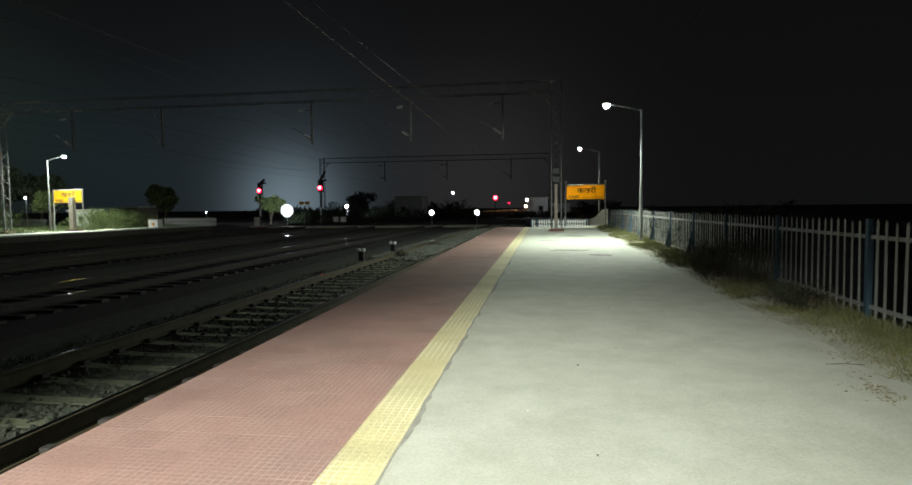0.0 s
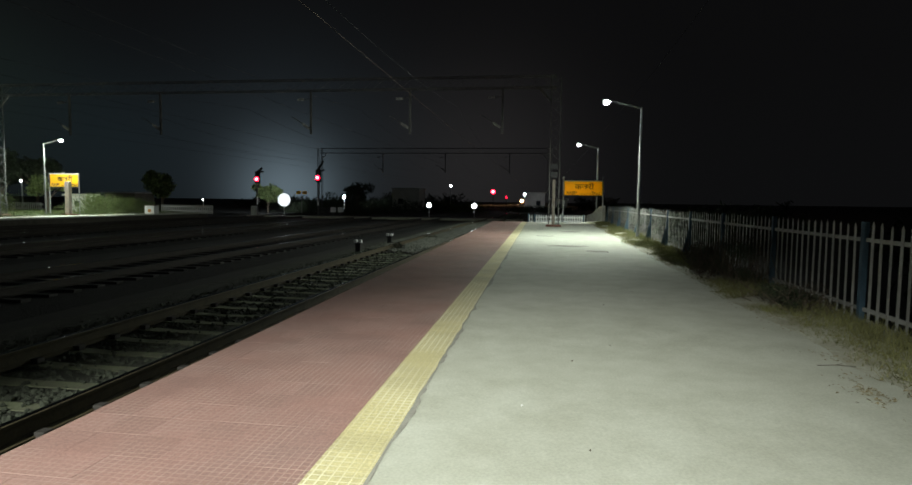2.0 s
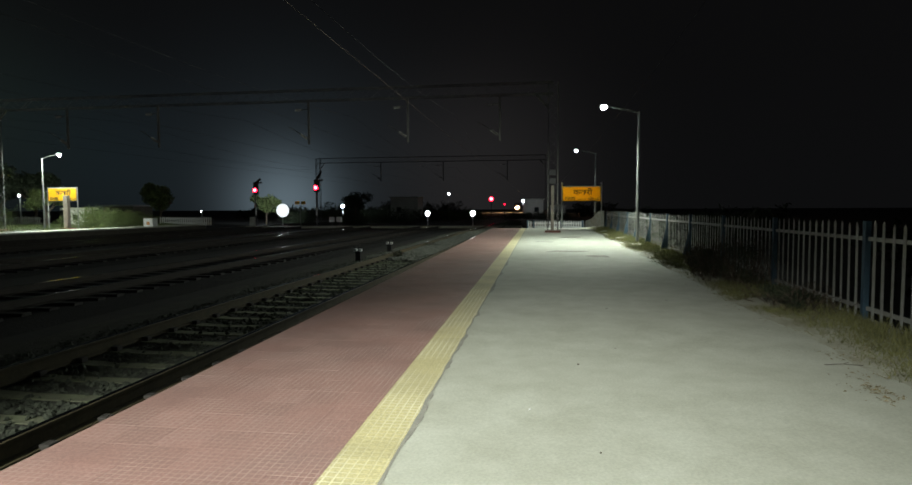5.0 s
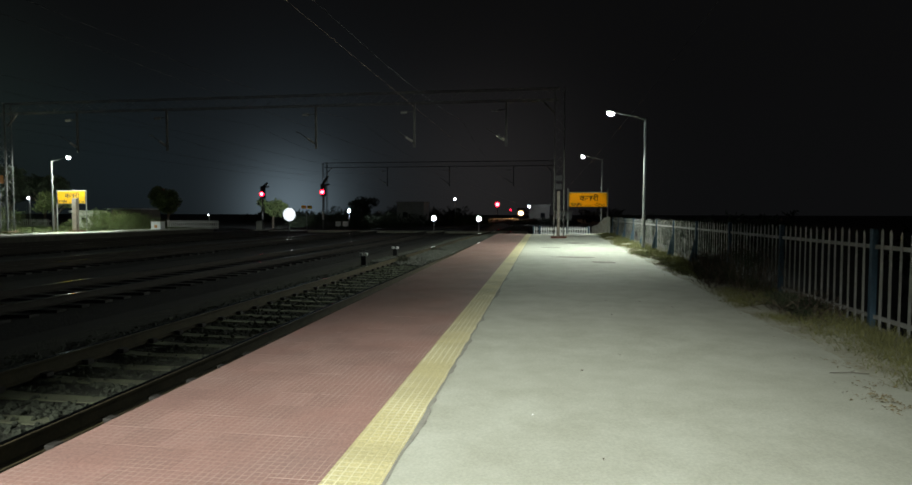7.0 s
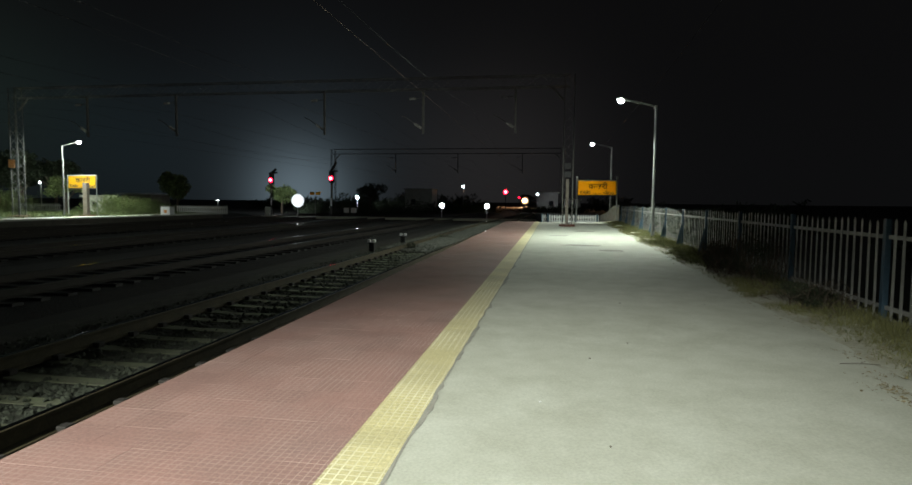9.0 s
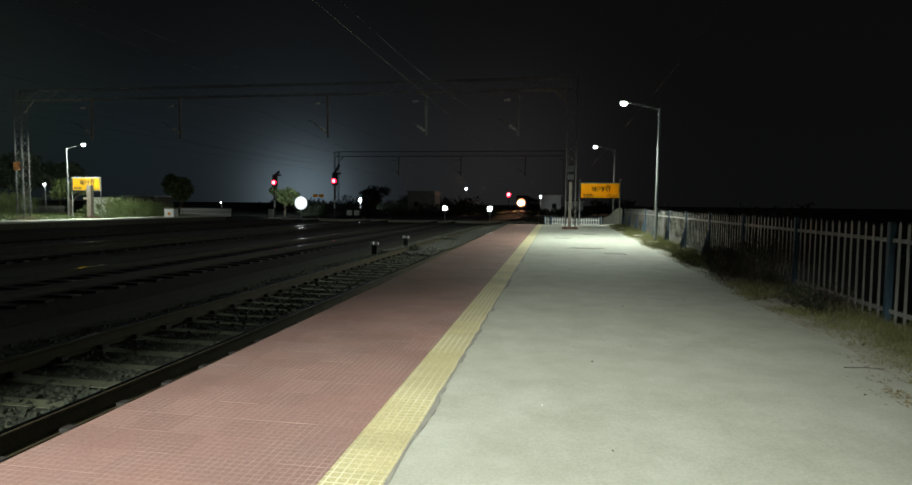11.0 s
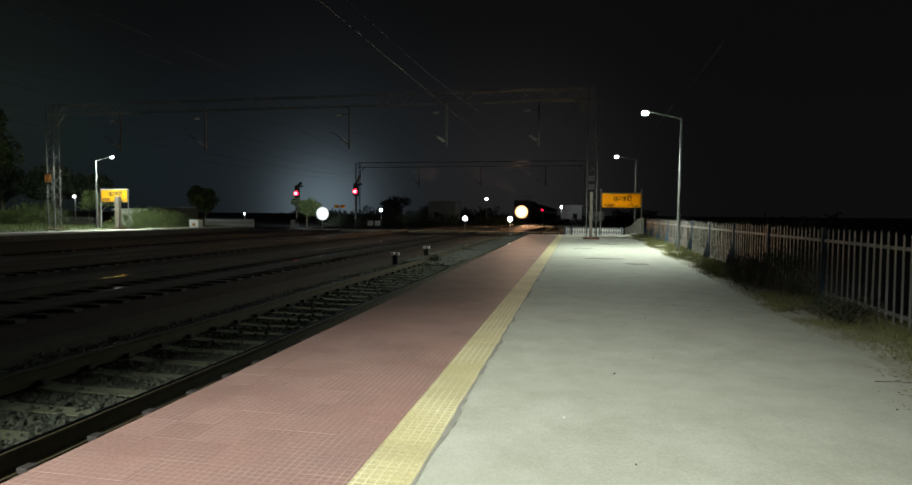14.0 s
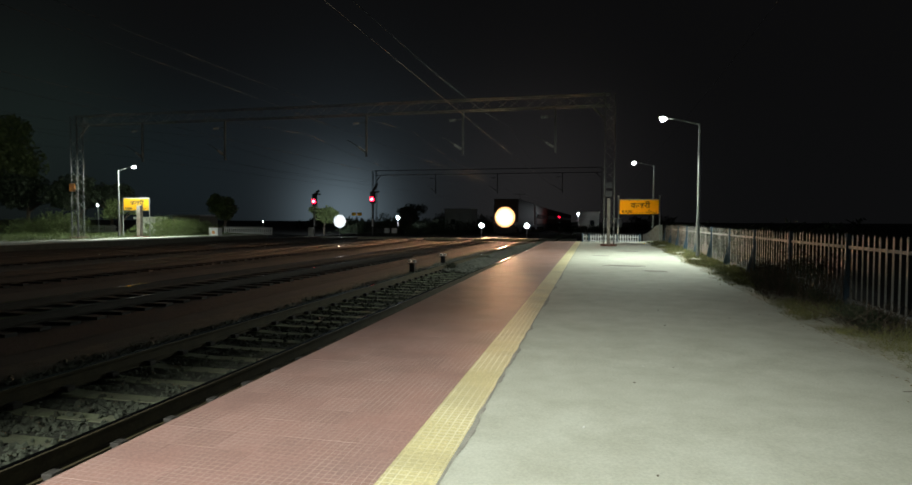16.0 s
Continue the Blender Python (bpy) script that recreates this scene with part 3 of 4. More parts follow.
part("lens", box(-0.2, 0.2, 0.101, 0.112, -0.14, 0.14), G_lamp2, fl)
li = bpy.data.lights.new("flood_beam", "SPOT")
li.energy, li.color, li.spot_size, li.spot_blend, li.shadow_soft_size = 19800, (0.96, 1.0, 0.895), radians(39), 1.0, 0.18
o = new("flood_beam", li)
o.matrix_basis = look((-4.9, -7.35, 7.3), (-1.4, 2.0, 0.0))

# overhead wires
for x in (X1, X2, X3, X4, X5):
    w = thing("overhead_wire", (x, 0, 0), "thin overhead contact and catenary wire above a track", "overhead wire", "overhead wires")
    # only the wire that shines is copper; the unlit ones are coloured dark
    part("contact_wire", tube([(0.1, -10, 5.35), (-0.1, 33, 5.35), (0.1, 74, 5.35), (0.0, 250, 5.35)], 0.006, 6), M_wire if x == X1 else M_dark, w)
    cat = []
    for ya, yb in ((-10, 33), (33, 74), (74, 120)):
        cat += [(0, ya + (yb - ya) * k / 8, 6.7 - 0.9 * (1 - (k / 4 - 1) ** 2)) for k in range(8)]
    part("catenary_wire", tube(cat + [(0, 120, 6.7)], 0.006, 6), M_dark, w)
pline = thing("power_line", (0, 0, 0), "thin dark power cable beyond the fence", "power line")
part("cable", tube([(7.5, -5, 11.0), (6.6, 14, 10.2), (6.0, 34, 8.8), (5.8, 80, 8.4), (5.6, 190, 8.6)], 0.007, 6), M_dark, pline)
for x, y, h in ((7.5, -5, 11.05), (5.6, 190, 8.6)):
    part("pole", rod((x, y, GZ), (x, y, h), 0.13, 0.08, 10), M_dark, pline, "dark power pole")


# ---- signals ----
def colour_signal(at, z_lamp, label, z_top, box_at_foot=False):
    t = thing("railway_signal", at, label, "railway signal", "junction signals")
    part("post", rod((0, 0, GZ), (0, 0, z_lamp + 0.4), 0.07, seg=10), M_oldst, t)
    part("white_band", rod((0, 0, 0.9), (0, 0, 1.7), 0.075, seg=10), M_white, t, "white painted band on the post")
    part("ladder", tube([(0.18, 0.1, GZ), (0.12, 0.1, z_lamp)], 0.02, 6), M_dark, t)
    part("signal_head", box(-0.2, 0.2, -0.1, 0.1, z_lamp - 0.35, z_lamp + 0.75, bevel=0.05), M_dark, t)
    part("backing_plate", box(-0.3, 0.3, 0.11, 0.13, z_lamp - 0.45, z_lamp + 0.85, bevel=0.008), M_black, t)
    part("route_arm", bar((0.0, -0.05, z_lamp + 0.7), (0.6, -0.05, z_top), 0.2), M_black, t, "slanting black route indicator arm")
    part("route_arm", bar((0.2, -0.05, z_lamp + 0.75), (0.75, -0.05, z_lamp + 0.8), 0.16), M_black, t)
    lamp = part("lamp", ball((0, -0.12, z_lamp), 0.25, seg=14, squash=(1, 0.3, 1)), G_red, t, "lit red lens", True)
    part("lens", ball((0, -0.2, z_lamp), 0.16, seg=12, squash=(1, 0.3, 1)), G_redc, lamp, smooth=True)
    if box_at_foot:
        part("relay_box", box(-0.65, -0.1, -0.2, 0.2, GZ, 0.75, bevel=0.02), M_wall, t, "pale relay box at the foot")
    return t


colour_signal((-29.95, 60, 0), 3.58, "colour light signal showing red with route arms", 4.75, True)
colour_signal((-23.2, 60, 0), 3.78, "tall colour light signal showing red with a route arm", 5.5)
far_sig = thing("railway_signal", (-12.93, 160, 0), "distant signal post showing a bright red lamp", "railway signal")
part("post", rod((0, 0, GZ), (0, 0, 4.7), 0.09), M_dark, far_sig)
part("signal_head", box(-0.2, 0.2, -0.05, 0.15, 3.4, 5.1, bevel=0.04), M_dark, far_sig)
l2 = part("lamp", ball((0, -0.15, 4.11), 0.62, seg=14, squash=(1, 0.3, 1)), G_red, far_sig, "lit red lens", True)
part("lens", ball((0, -0.3, 4.11), 0.40, seg=12, squash=(1, 0.3, 1)), G_redc, l2, smooth=True)
l3 = thing("railway_signal", (-6.43, 110, 0), "small red shunting lamp", "railway signal")
part("post", rod((0, 0, GZ), (0, 0, 2.3), 0.05), M_dark, l3)
part("lamp", ball((0, -0.1, 2.3), 0.16, seg=10), G_red, l3, "lit red lens", True)


# ---- yard lights ----
def yard_light(at, r, label, zg=GZ, watts=0.0, material=None, post=0.05):
    t = thing("yard_light", at, label, "yard light")
    z = at[2]
    part("post", rod((0, 0.1, zg - z), (0, 0.1, 0), post), M_galv, t)
    part("housing", rod((0, 0.12, 0), (0, 0.3, 0), r * 0.8, r * 0.5, 14), M_dark, t)
    if r > 0.5:
        # wide glowing disc added for the bloom round the much smaller lens
        dish = part("reflector", ball((0, 0.1, 0), r, seg=20, squash=(1, 0.3, 1)), G_glare, t, "glowing disc as wide as the glare of the lamp", True)
        part("lens", ball((0, -0.02, 0), r * 0.5, seg=16, squash=(1, 0.35, 1)), material or G_flood, dish, smooth=True)
    else:
        part("lens", ball((0, 0, 0), r, seg=16, squash=(1, 0.35, 1)), material or G_flood, t, smooth=True)
    if watts:
        li = bpy.data.lights.new("yard_lamp_light", "POINT")
        li.energy, li.color, li.shadow_soft_size = watts, (0.88, 0.96, 1.0), r
        new("yard_lamp_light", li).matrix_basis = pose(at[0], at[1] - r - 0.15, z)
    return t


yard_light((-27.9, 62, 1.42), 0.72, "dazzling white floodlight low beside the tracks")
yard_light((-28.5, 84, 1.95), 0.2, "bright floodlight far across the yard", watts=500)
yard_light((-12.5, 66, 1.02), 0.27, "round white lamp on a short post between the tracks", material=G_lamp2)
yard_light((-7.4, 66, 1.0), 0.27, "round white lamp on a short post between the tracks", material=G_lamp2)
yard_light((-16.8, 110, 4.3), 0.22, "white lamp on a tall post in the distance", material=G_lamp2)
yard_light((-3.0, 107, 2.86), 0.2, "small warm lamp near the distant building", material=G_lamp2, watts=130)
far_lamp = yard_light((-43.7, 45, 2.8), 0.11, "small yard lamp among the trees behind the opposite platform", zg=LZ, material=G_lamp2)
# Extra beam added beside the floodlight to brighten the small tree behind it.
li = bpy.data.lights.new("tree_fill_beam", "SPOT")
li.energy, li.color, li.spot_size, li.spot_blend, li.shadow_soft_size = 5000, (0.86, 0.96, 1.0), radians(50), 0.6, 0.3
new("tree_fill_beam", li).matrix_basis = look((-28.3, 62.4, 1.9), (-35.4, 74, 2.4))
yard_light((-36.2, 60, 1.35), 0.09, "tiny lamp in the distance", material=G_lamp2)

# two short marker posts between the tracks
for x, y in ((-6.45, 20.6), (-6.4, 24.9)):
    t = thing("marker_post", (x, y, GZ), "short black marker post with white cap strips", "marker post", "marker posts")
    part("post", box(-0.09, 0.09, -0.06, 0.06, 0, 0.36, bevel=0.01), M_black, t)
    for s in (-1, 1):
        part("cap", box(s * 0.09 - 0.05, s * 0.09 + 0.05, -0.07, 0.07, 0.37, 0.47, bevel=0.008), M_white, t, "white painted cap")
ys = thing("warning_board", (-25.2, 60.5, 0), "small yellow double warning board on a pole", "warning board")
part("pole", rod((0, 0, GZ), (0, 0, 2.0), 0.04), M_oldst, ys)
for s in (-1, 1):
    part("board", box(s * 0.33 - 0.26, s * 0.33 + 0.26, -0.03, 0.0, 2.05, 2.38, bevel=0.02), M_sign, ys, "yellow board")

# ---- opposite platform ----
lp = tagged(link("platform_opposite", box(-46, LX, -30, 50, GZ - 0.1, LZ, bevel=0.02), M_conc), "low opposite platform with a pale worn edge", "platform", kind="structure")
part("edge_wall", box(LX - 0.01, LX + 0.03, -30, 50, GZ, LZ - 0.1), M_edge, lp)
OPP = "lit LED street lamp on the opposite platform"
street_lamp(-32.75, 35.6, LZ, 1, 3100, OPP, h=4.75, tilt=-34, size=164, blend=0.6, paint=M_dull)
# Unseen lamp, added only to light the tall tree from the side.
street_lamp(-45.0, 29.0, LZ, 1, 120, "unseen street lamp added to light the tall tree", h=5.5, glowmat=G_helper)
# Another lamp added out of view, for the trees and the platform edge.
street_lamp(-32.75, 17.0, LZ, 1, 2000, OPP, h=4.75, tilt=-36, size=164, blend=0.6)
pb = thing("concrete_post", (-31.75, 36.4, LZ), "short weathered concrete post before the name board", "concrete post")
part("post", box(-0.16, 0.16, -0.14, 0.14, 0, 2.28, bevel=0.03), M_cope, pb)
part("footing", box(-0.35, 0.5, -0.3, 0.3, 0, 0.1, bevel=0.03), M_rust, pb)
wb = thing("equipment_cabinet", (-29.95 - 0.3, 43, LZ), "white painted cabinet with an orange emblem at the platform end", "equipment cabinet")
part("body", box(-0.4, 0.4, -0.3, 0.3, 0, 0.62, bevel=0.02), M_white, wb)
part("lid", box(-0.45, 0.45, -0.35, 0.35, 0.62, 0.68, bevel=0.01), M_cope, wb)
part("emblem", box(-0.12, 0.14, -0.304, -0.3005, 0.12, 0.36), mat("orange_mark", (0.7, 0.3, 0.08), 0.6), wb, "orange painted mark")


def low_fence(x0, x1, y, z, label):
    f = thing("picket_fence", (0, y, z), label, "fence")
    me = picket_mesh(0.09, 0.78, 0.02, "picket", M_white)
    k = int((x1 - x0) / 0.2)
    for i in range(k + 1):
        o = new("picket", me)
        o.parent = f
        o.matrix_basis = pose(x0 + 0.2 * i, 0, 0, 0, rng.uniform(-1.5, 1.5), 90)
    for h in (0.22, 0.58):
        part("rail", box(x0, x1, 0.01, 0.05, h - 0.03, h + 0.03), M_white, f)


low_fence(-46, -41.2, 44.5, LZ, "white picket fence at the back of the opposite platform")
low_fence(-33.5, -28.6, 49, LZ - 0.1, "white picket fence at the end of the opposite platform")


# ---- plants ----
def leaf_cloud(name, centre, size, n, leaf, parent, material, seed, lumps=7):
    rg = random.Random(seed)
    cs = [(Vector((rg.uniform(-0.6, 0.6) * size[0], rg.uniform(-0.6, 0.6) * size[1], rg.uniform(-0.45, 0.6) * size[2])), rg.uniform(0.3, 0.55)) for _ in range(lumps)]
    vs, fs = [], []
    for _ in range(n):
        c, r = rg.choice(cs)
        d = Vector((rg.gauss(0, 1), rg.gauss(0, 1), rg.gauss(0, 1))).normalized() * (rg.random() ** 0.4) * r
        p = Vector(centre) + c + Vector((d.x * size[0], d.y * size[1], d.z * size[2]))
        a = Vector((rg.gauss(0, 1), rg.gauss(0, 1), rg.gauss(0, 1))).normalized() * leaf * rg.uniform(0.6, 1.4)
        b = a.cross(Vector((rg.gauss(0, 1), rg.gauss(0, 1), rg.gauss(0, 1)))).normalized() * leaf * 0.4
        k = len(vs)
        vs += [p - a, p + b, p + a, p - b]
        fs.append((k, k + 1, k + 2, k + 3))
    me = bpy.data.meshes.new(name)
    me.from_pydata([tuple(v) for v in vs], [], fs)
    me.materials.append(material)
    o = new(name, me)
    o.parent = parent
    return o


def tree(at, h, w, label, seed, n=3500, leaf=0.22, material=None):
    t = thing("tree", at, label, "tree")
    rg = random.Random(seed)
    bm = rod((0, 0, 0), (rg.uniform(-0.2, 0.2), 0, h * 0.5), 0.05 * h ** 0.8, 0.025 * h ** 0.8, 9)
    for k in range(6):
        a = k * 1.05 + rg.random()
        rod((0, 0, h * (0.3 + 0.03 * k)), (math.cos(a) * w * 0.4, math.sin(a) * w * 0.4, h * rg.uniform(0.6, 0.85)), 0.022 * h ** 0.8, 0.008 * h ** 0.8, 6, bm)
    part("trunk", bm, M_bark, t)
    leaf_cloud("crown", (0, 0, h * 0.65), (w * 0.6, w * 0.6, h * 0.36), n, leaf, t, material or M_leaf, seed, 12)
    return t


def bush(at, w, h, label, seed, n=1500, leaf=0.07, material=None, d=None):
    t = thing("bush", at, label, "bush")
    bm = bmesh.new()
    rg = random.Random(seed)
    for k in range(7):
        rod((rg.uniform(-0.2, 0.2) * w, 0, 0), (rg.uniform(-0.5, 0.5) * w, rg.uniform(-0.3, 0.3) * (d or w), h * 0.7), 0.02, 0.006, 5, bm)
    part("stem_cluster", bm, M_bark, t)
    # upright sprigs of narrow leaves, so that the outline stays feathery
    vs, fs = [], []
    dd = d or w
    sprigs = n // 22
    for _ in range(sprigs):
        u, v = rg.gauss(0, 0.27), rg.gauss(0, 0.27)
        base = Vector((u * w, v * dd, 0))
        hh = h * max(0.25, 1.02 - 1.3 * (u * u + v * v)) * (0.82 + 0.35 * noise.noise(Vector((u * 5 + seed, v * 5, 1)))) * rg.uniform(0.7, 1.08)
        lean = Vector((u * w * 0.35 + rg.gauss(0, 0.1) * h, v * dd * 0.35 + rg.gauss(0, 0.1) * h, hh))
        for _ in range(22):
            p = base + lean * rg.uniform(0.12, 1.0) + Vector((rg.gauss(0, leaf), rg.gauss(0, leaf), 0))
            a = Vector((rg.gauss(0, 0.7), rg.gauss(0, 0.7), rg.uniform(0.2, 1.2))).normalized() * leaf * rg.uniform(0.7, 1.5)
            b = a.cross(Vector((rg.gauss(0, 1), rg.gauss(0, 1), rg.gauss(0, 1)))).normalized() * leaf * 0.28
            k = len(vs)
            vs += [p - a, p + b, p + a, p - b]
            fs.append((k, k + 1, k + 2, k + 3))
    me = bpy.data.meshes.new("foliage")
    me.from_pydata([tuple(v) for v in vs], [], fs)
    me.materials.append(material or M_leaf)
    new("foliage", me).parent = t
    return t


GREEN = "leafy green bush lit by the lamp behind the opposite platform"
bush((-32.9, 41, LZ), 3.2, 1.9, GREEN, 1, 8000)
bush((-34.6, 46.5, LZ), 3.0, 1.5, GREEN, 5, 4500)
bush((-43.4, 41, LZ), 3.5, 2.4, GREEN, 3, 8000)
bush((-45.5, 40.5, LZ), 3.4, 1.8, GREEN, 2, 5000)
tree((-38.7, 42.3, LZ), 3.0, 2.2, "leafy tree lit yellow-green by the platform lamp", 4, 3400, 0.13)
DARKT = "dark leafy tree behind the opposite platform"
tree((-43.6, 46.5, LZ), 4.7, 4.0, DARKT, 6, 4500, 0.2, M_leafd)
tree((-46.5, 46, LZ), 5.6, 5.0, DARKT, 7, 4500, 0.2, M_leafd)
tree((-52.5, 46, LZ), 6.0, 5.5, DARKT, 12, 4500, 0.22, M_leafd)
tree((-58, 47, GZ), 13.0, 9.0, "tall broad tree faintly lit from below", 8, 9000, 0.3)
tree((-39.6, 58, GZ), 5.0, 3.0, "dark round tree beyond the platform end", 9, 3000)
tree((-35.5, 74, GZ), 3.9, 3.0, "small tree glowing in front of the floodlight", 10, 2500)
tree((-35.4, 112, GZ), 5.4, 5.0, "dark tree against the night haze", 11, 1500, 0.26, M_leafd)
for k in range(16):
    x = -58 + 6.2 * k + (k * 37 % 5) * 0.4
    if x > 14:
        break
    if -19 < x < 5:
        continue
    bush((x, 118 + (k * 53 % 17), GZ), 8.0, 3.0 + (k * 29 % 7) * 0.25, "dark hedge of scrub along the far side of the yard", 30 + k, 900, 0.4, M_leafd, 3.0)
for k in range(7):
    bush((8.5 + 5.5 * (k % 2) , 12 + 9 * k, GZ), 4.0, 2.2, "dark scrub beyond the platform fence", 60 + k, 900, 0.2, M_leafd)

# dark dry shrub and the grass verge along the fence
def dry_shrub(at, length, h, seed):
    """Thin tangled twigs with a few small dead leaves."""
    t = thing("shrub", at, "dark dry tangled shrub against the platform fence", "shrub")
    rg = random.Random(seed)
    bm = bmesh.new()
    for _ in range(150):
        y, x = rg.gauss(0, length * 0.3), rg.uniform(-0.4, 0.2)
        hh = h * rg.uniform(0.4, 1.1) * math.exp(-(y / length) ** 2)
        p = Vector((x, y, 0))
        for k in range(3):
            q = p + Vector((rg.gauss(0, 0.1), rg.gauss(0, 0.12), hh / 3))
            rod(p, q, 0.005, 0.003, 3, bm)
            p = q
    tagged(part("twig_tangle", bm, M_bark, t), kind="stuff")
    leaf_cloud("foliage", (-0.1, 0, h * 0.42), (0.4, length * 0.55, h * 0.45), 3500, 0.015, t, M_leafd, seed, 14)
    return t


dry_shrub((3.75, 11.6, top(11)), 2.4, 1.0, 80)
dry_shrub((3.55, 12.8, top(13)), 1.8, 0.7, 83)
dry_shrub((3.85, 14.6, top(15)), 1.8, 0.6, 81)
dry_shrub((3.7, 9.0, top(9)), 1.2, 0.4, 82)


def verge():
    rg = random.Random(12)
    vs, fs = [], []
    for _ in range(80000):
        y = rg.uniform(1.5, 38.0)
        e = 3.2 + 0.10 * math.sin(y * 1.1) + 0.10 * noise.noise(Vector((0, y * 1.9, 7))) - 0.25 * rg.random() ** 6
        x = e + abs(rg.gauss(0, 0.45))
        if noise.noise(Vector((x * 1.3, y * 0.9, 4))) < -0.3:
            continue
        if x > 4.4:
            continue
        h = rg.uniform(0.03, 0.2) * min(1.0, 0.35 + (x - e) * 1.2)
        z = top(y) + 0.0 + 0.04 * min(1, max(0, x - 3.1))
        a = rg.uniform(0, 6.28)
        w = 0.006
        lx, ly = rg.gauss(0, 0.07), rg.gauss(0, 0.07)
        k = len(vs)
        vs += [(x - math.cos(a) * w, y - math.sin(a) * w, z), (x + math.cos(a) * w, y + math.sin(a) * w, z), (x + lx, y + ly, z + h)]
        fs.append((k, k + 1, k + 2))
    me = bpy.data.meshes.new("grass_verge")
    me.from_pydata(vs, [], fs)
    me.materials.append(M_grass)
    tagged(new("grass_verge", me), "dry trampled grass verge along the foot of the fence", "grass", kind="stuff")


verge()
soil = sheet("soil_strip", 2.6, 4.14, Y0, 40.0, 0.05, M_dust, dz=0.0, nx=22, ny=240)
for v in soil.data.vertices:
    x, y = v.co.x, v.co.y
    u = ease((x - 2.75) / 0.9)
    v.co.z += -0.012 + 0.065 * u + 0.010 * noise.noise(Vector((x * 1.6, y * 0.8, 0))) + 0.014 * (0.2 + u) * noise.noise(Vector((x * 7, y * 6, 2)))
tagged(soil, "dusty soil strip between the platform and the fence", "soil", kind="structure")

# dead leaves and straw drifted from the verge onto the concrete
rg = random.Random(71)
vs, fs = [], []
for cx, cy, sx, sy, n in ((2.8, 5.2, 0.16, 0.2, 260), (3.05, 4.9, 0.2, 0.3, 420), (3.0, 6.2, 0.15, 0.3, 160), (3.05, 8.0, 0.15, 0.5, 160), (3.0, 11.0, 0.15, 1.5, 200)):
    for _ in range(n):
        x, y = rg.gauss(cx, sx), rg.gauss(cy, sy)
        if noise.noise(Vector((x * 5, y * 4, 9))) < 0.0 or x > 3.5:
            continue
        a, k, ll, w = rg.uniform(0, 6.28), len(vs), rg.uniform(0.008, 0.03), rg.uniform(0.002, 0.006)
        z = top(y) + 0.012 + 0.06 * ease((x - 2.75) / 0.9)
        c, d = math.cos(a), math.sin(a)
        vs += [(x - c * ll, y - d * ll, z), (x + d * w, y - c * w, z + rg.uniform(0.0, 0.012)), (x + c * ll, y + d * ll, z), (x - d * w, y + c * w, z + rg.uniform(0.0, 0.012))]
        fs.append((k, k + 1, k + 2, k + 3))
me = bpy.data.meshes.new("dead_leaves")
me.from_pydata(vs, [], fs)
me.materials.append(mat("dead_leaf", (0.25, 0.20, 0.10), 0.9, var=0.4, scale=9, bump=0.0))
tagged(new("dead_leaves", me), "dry brown leaves and straw drifted along the platform", "dead leaves", kind="stuff")
tagged(soil, "dusty soil strip between the platform and the fence", "soil", kind="structure")

# grass on the opposite platform behind its paved edge
rg = random.Random(21)
vs, fs = [], []
for _ in range(16000):
    x, y = rg.uniform(-46, -31.2), rg.uniform(26, 49)
    h = rg.uniform(0.12, 0.42) * (0.6 + 0.5 * noise.noise(Vector((x * 0.5, y * 0.5, 5))))
    a, k = rg.uniform(0, 6.28), len(vs)
    w = 0.02
    vs += [(x - math.cos(a) * w, y - math.sin(a) * w, LZ - 0.01), (x + math.cos(a) * w, y + math.sin(a) * w, LZ - 0.01), (x + rg.gauss(0, 0.1), y + rg.gauss(0, 0.1), LZ + h)]
    fs.append((k, k + 1, k + 2))
me = bpy.data.meshes.new("grass")
me.from_pydata(vs, [], fs)
me.materials.append(M_leaf)
tagged(new("grass", me), "uncut green grass on the opposite platform", "grass", kind="stuff")


def flake(x, y, r, seed, material, name, label, flat=1.0, lift=0.004):
    """A thin irregular patch lying on the platform."""
    rg2 = random.Random(seed)
    bm = bmesh.new()
    n = 26
    ring = []
    for k in range(n):
        a = 6.2832 * k / n
        rr = r * (0.7 + 0.5 * noise.noise(Vector((math.cos(a) * 3.2, math.sin(a) * 3.2, seed * 1.7))) + rg2.uniform(-0.08, 0.08))
        px, py = x + math.cos(a) * rr, y + math.sin(a) * rr * flat
        ring.append((px, py, top(py)))
    up = [bm.verts.new((p[0], p[1], p[2] + lift)) for p in ring]
    dn = [bm.verts.new((p[0], p[1], p[2] - 0.004)) for p in ring]
    bm.faces.new(up)
    for k in range(n):
        bm.faces.new([dn[k], dn[(k + 1) % n], up[(k + 1) % n], up[k]])
    return part(name, bm, material, platform, label)


M_stain = mat("worn_concrete", (0.31, 0.305, 0.265), 0.9, var=0.25, scale=3, bump=0.3)
M_damp = mat("dark_mortar", (0.30, 0.295, 0.26), 0.9, var=0.2, scale=6, bump=0.3)
for k, (x, y, r, f) in enumerate(((0.9, 19.6, 0.75, 0.55), (1.7, 17.8, 0.5, 0.7), (0.2, 24.5, 0.5, 0.8), (1.4, 28.0, 0.7, 0.9))):
    flake(x, y, r, k + 1, M_stain, "mortar_patch", "darker worn patch in the concrete", f)

# the ragged mortar joint beside the yellow tiles
bm = bmesh.new()
last = None
y = Y0
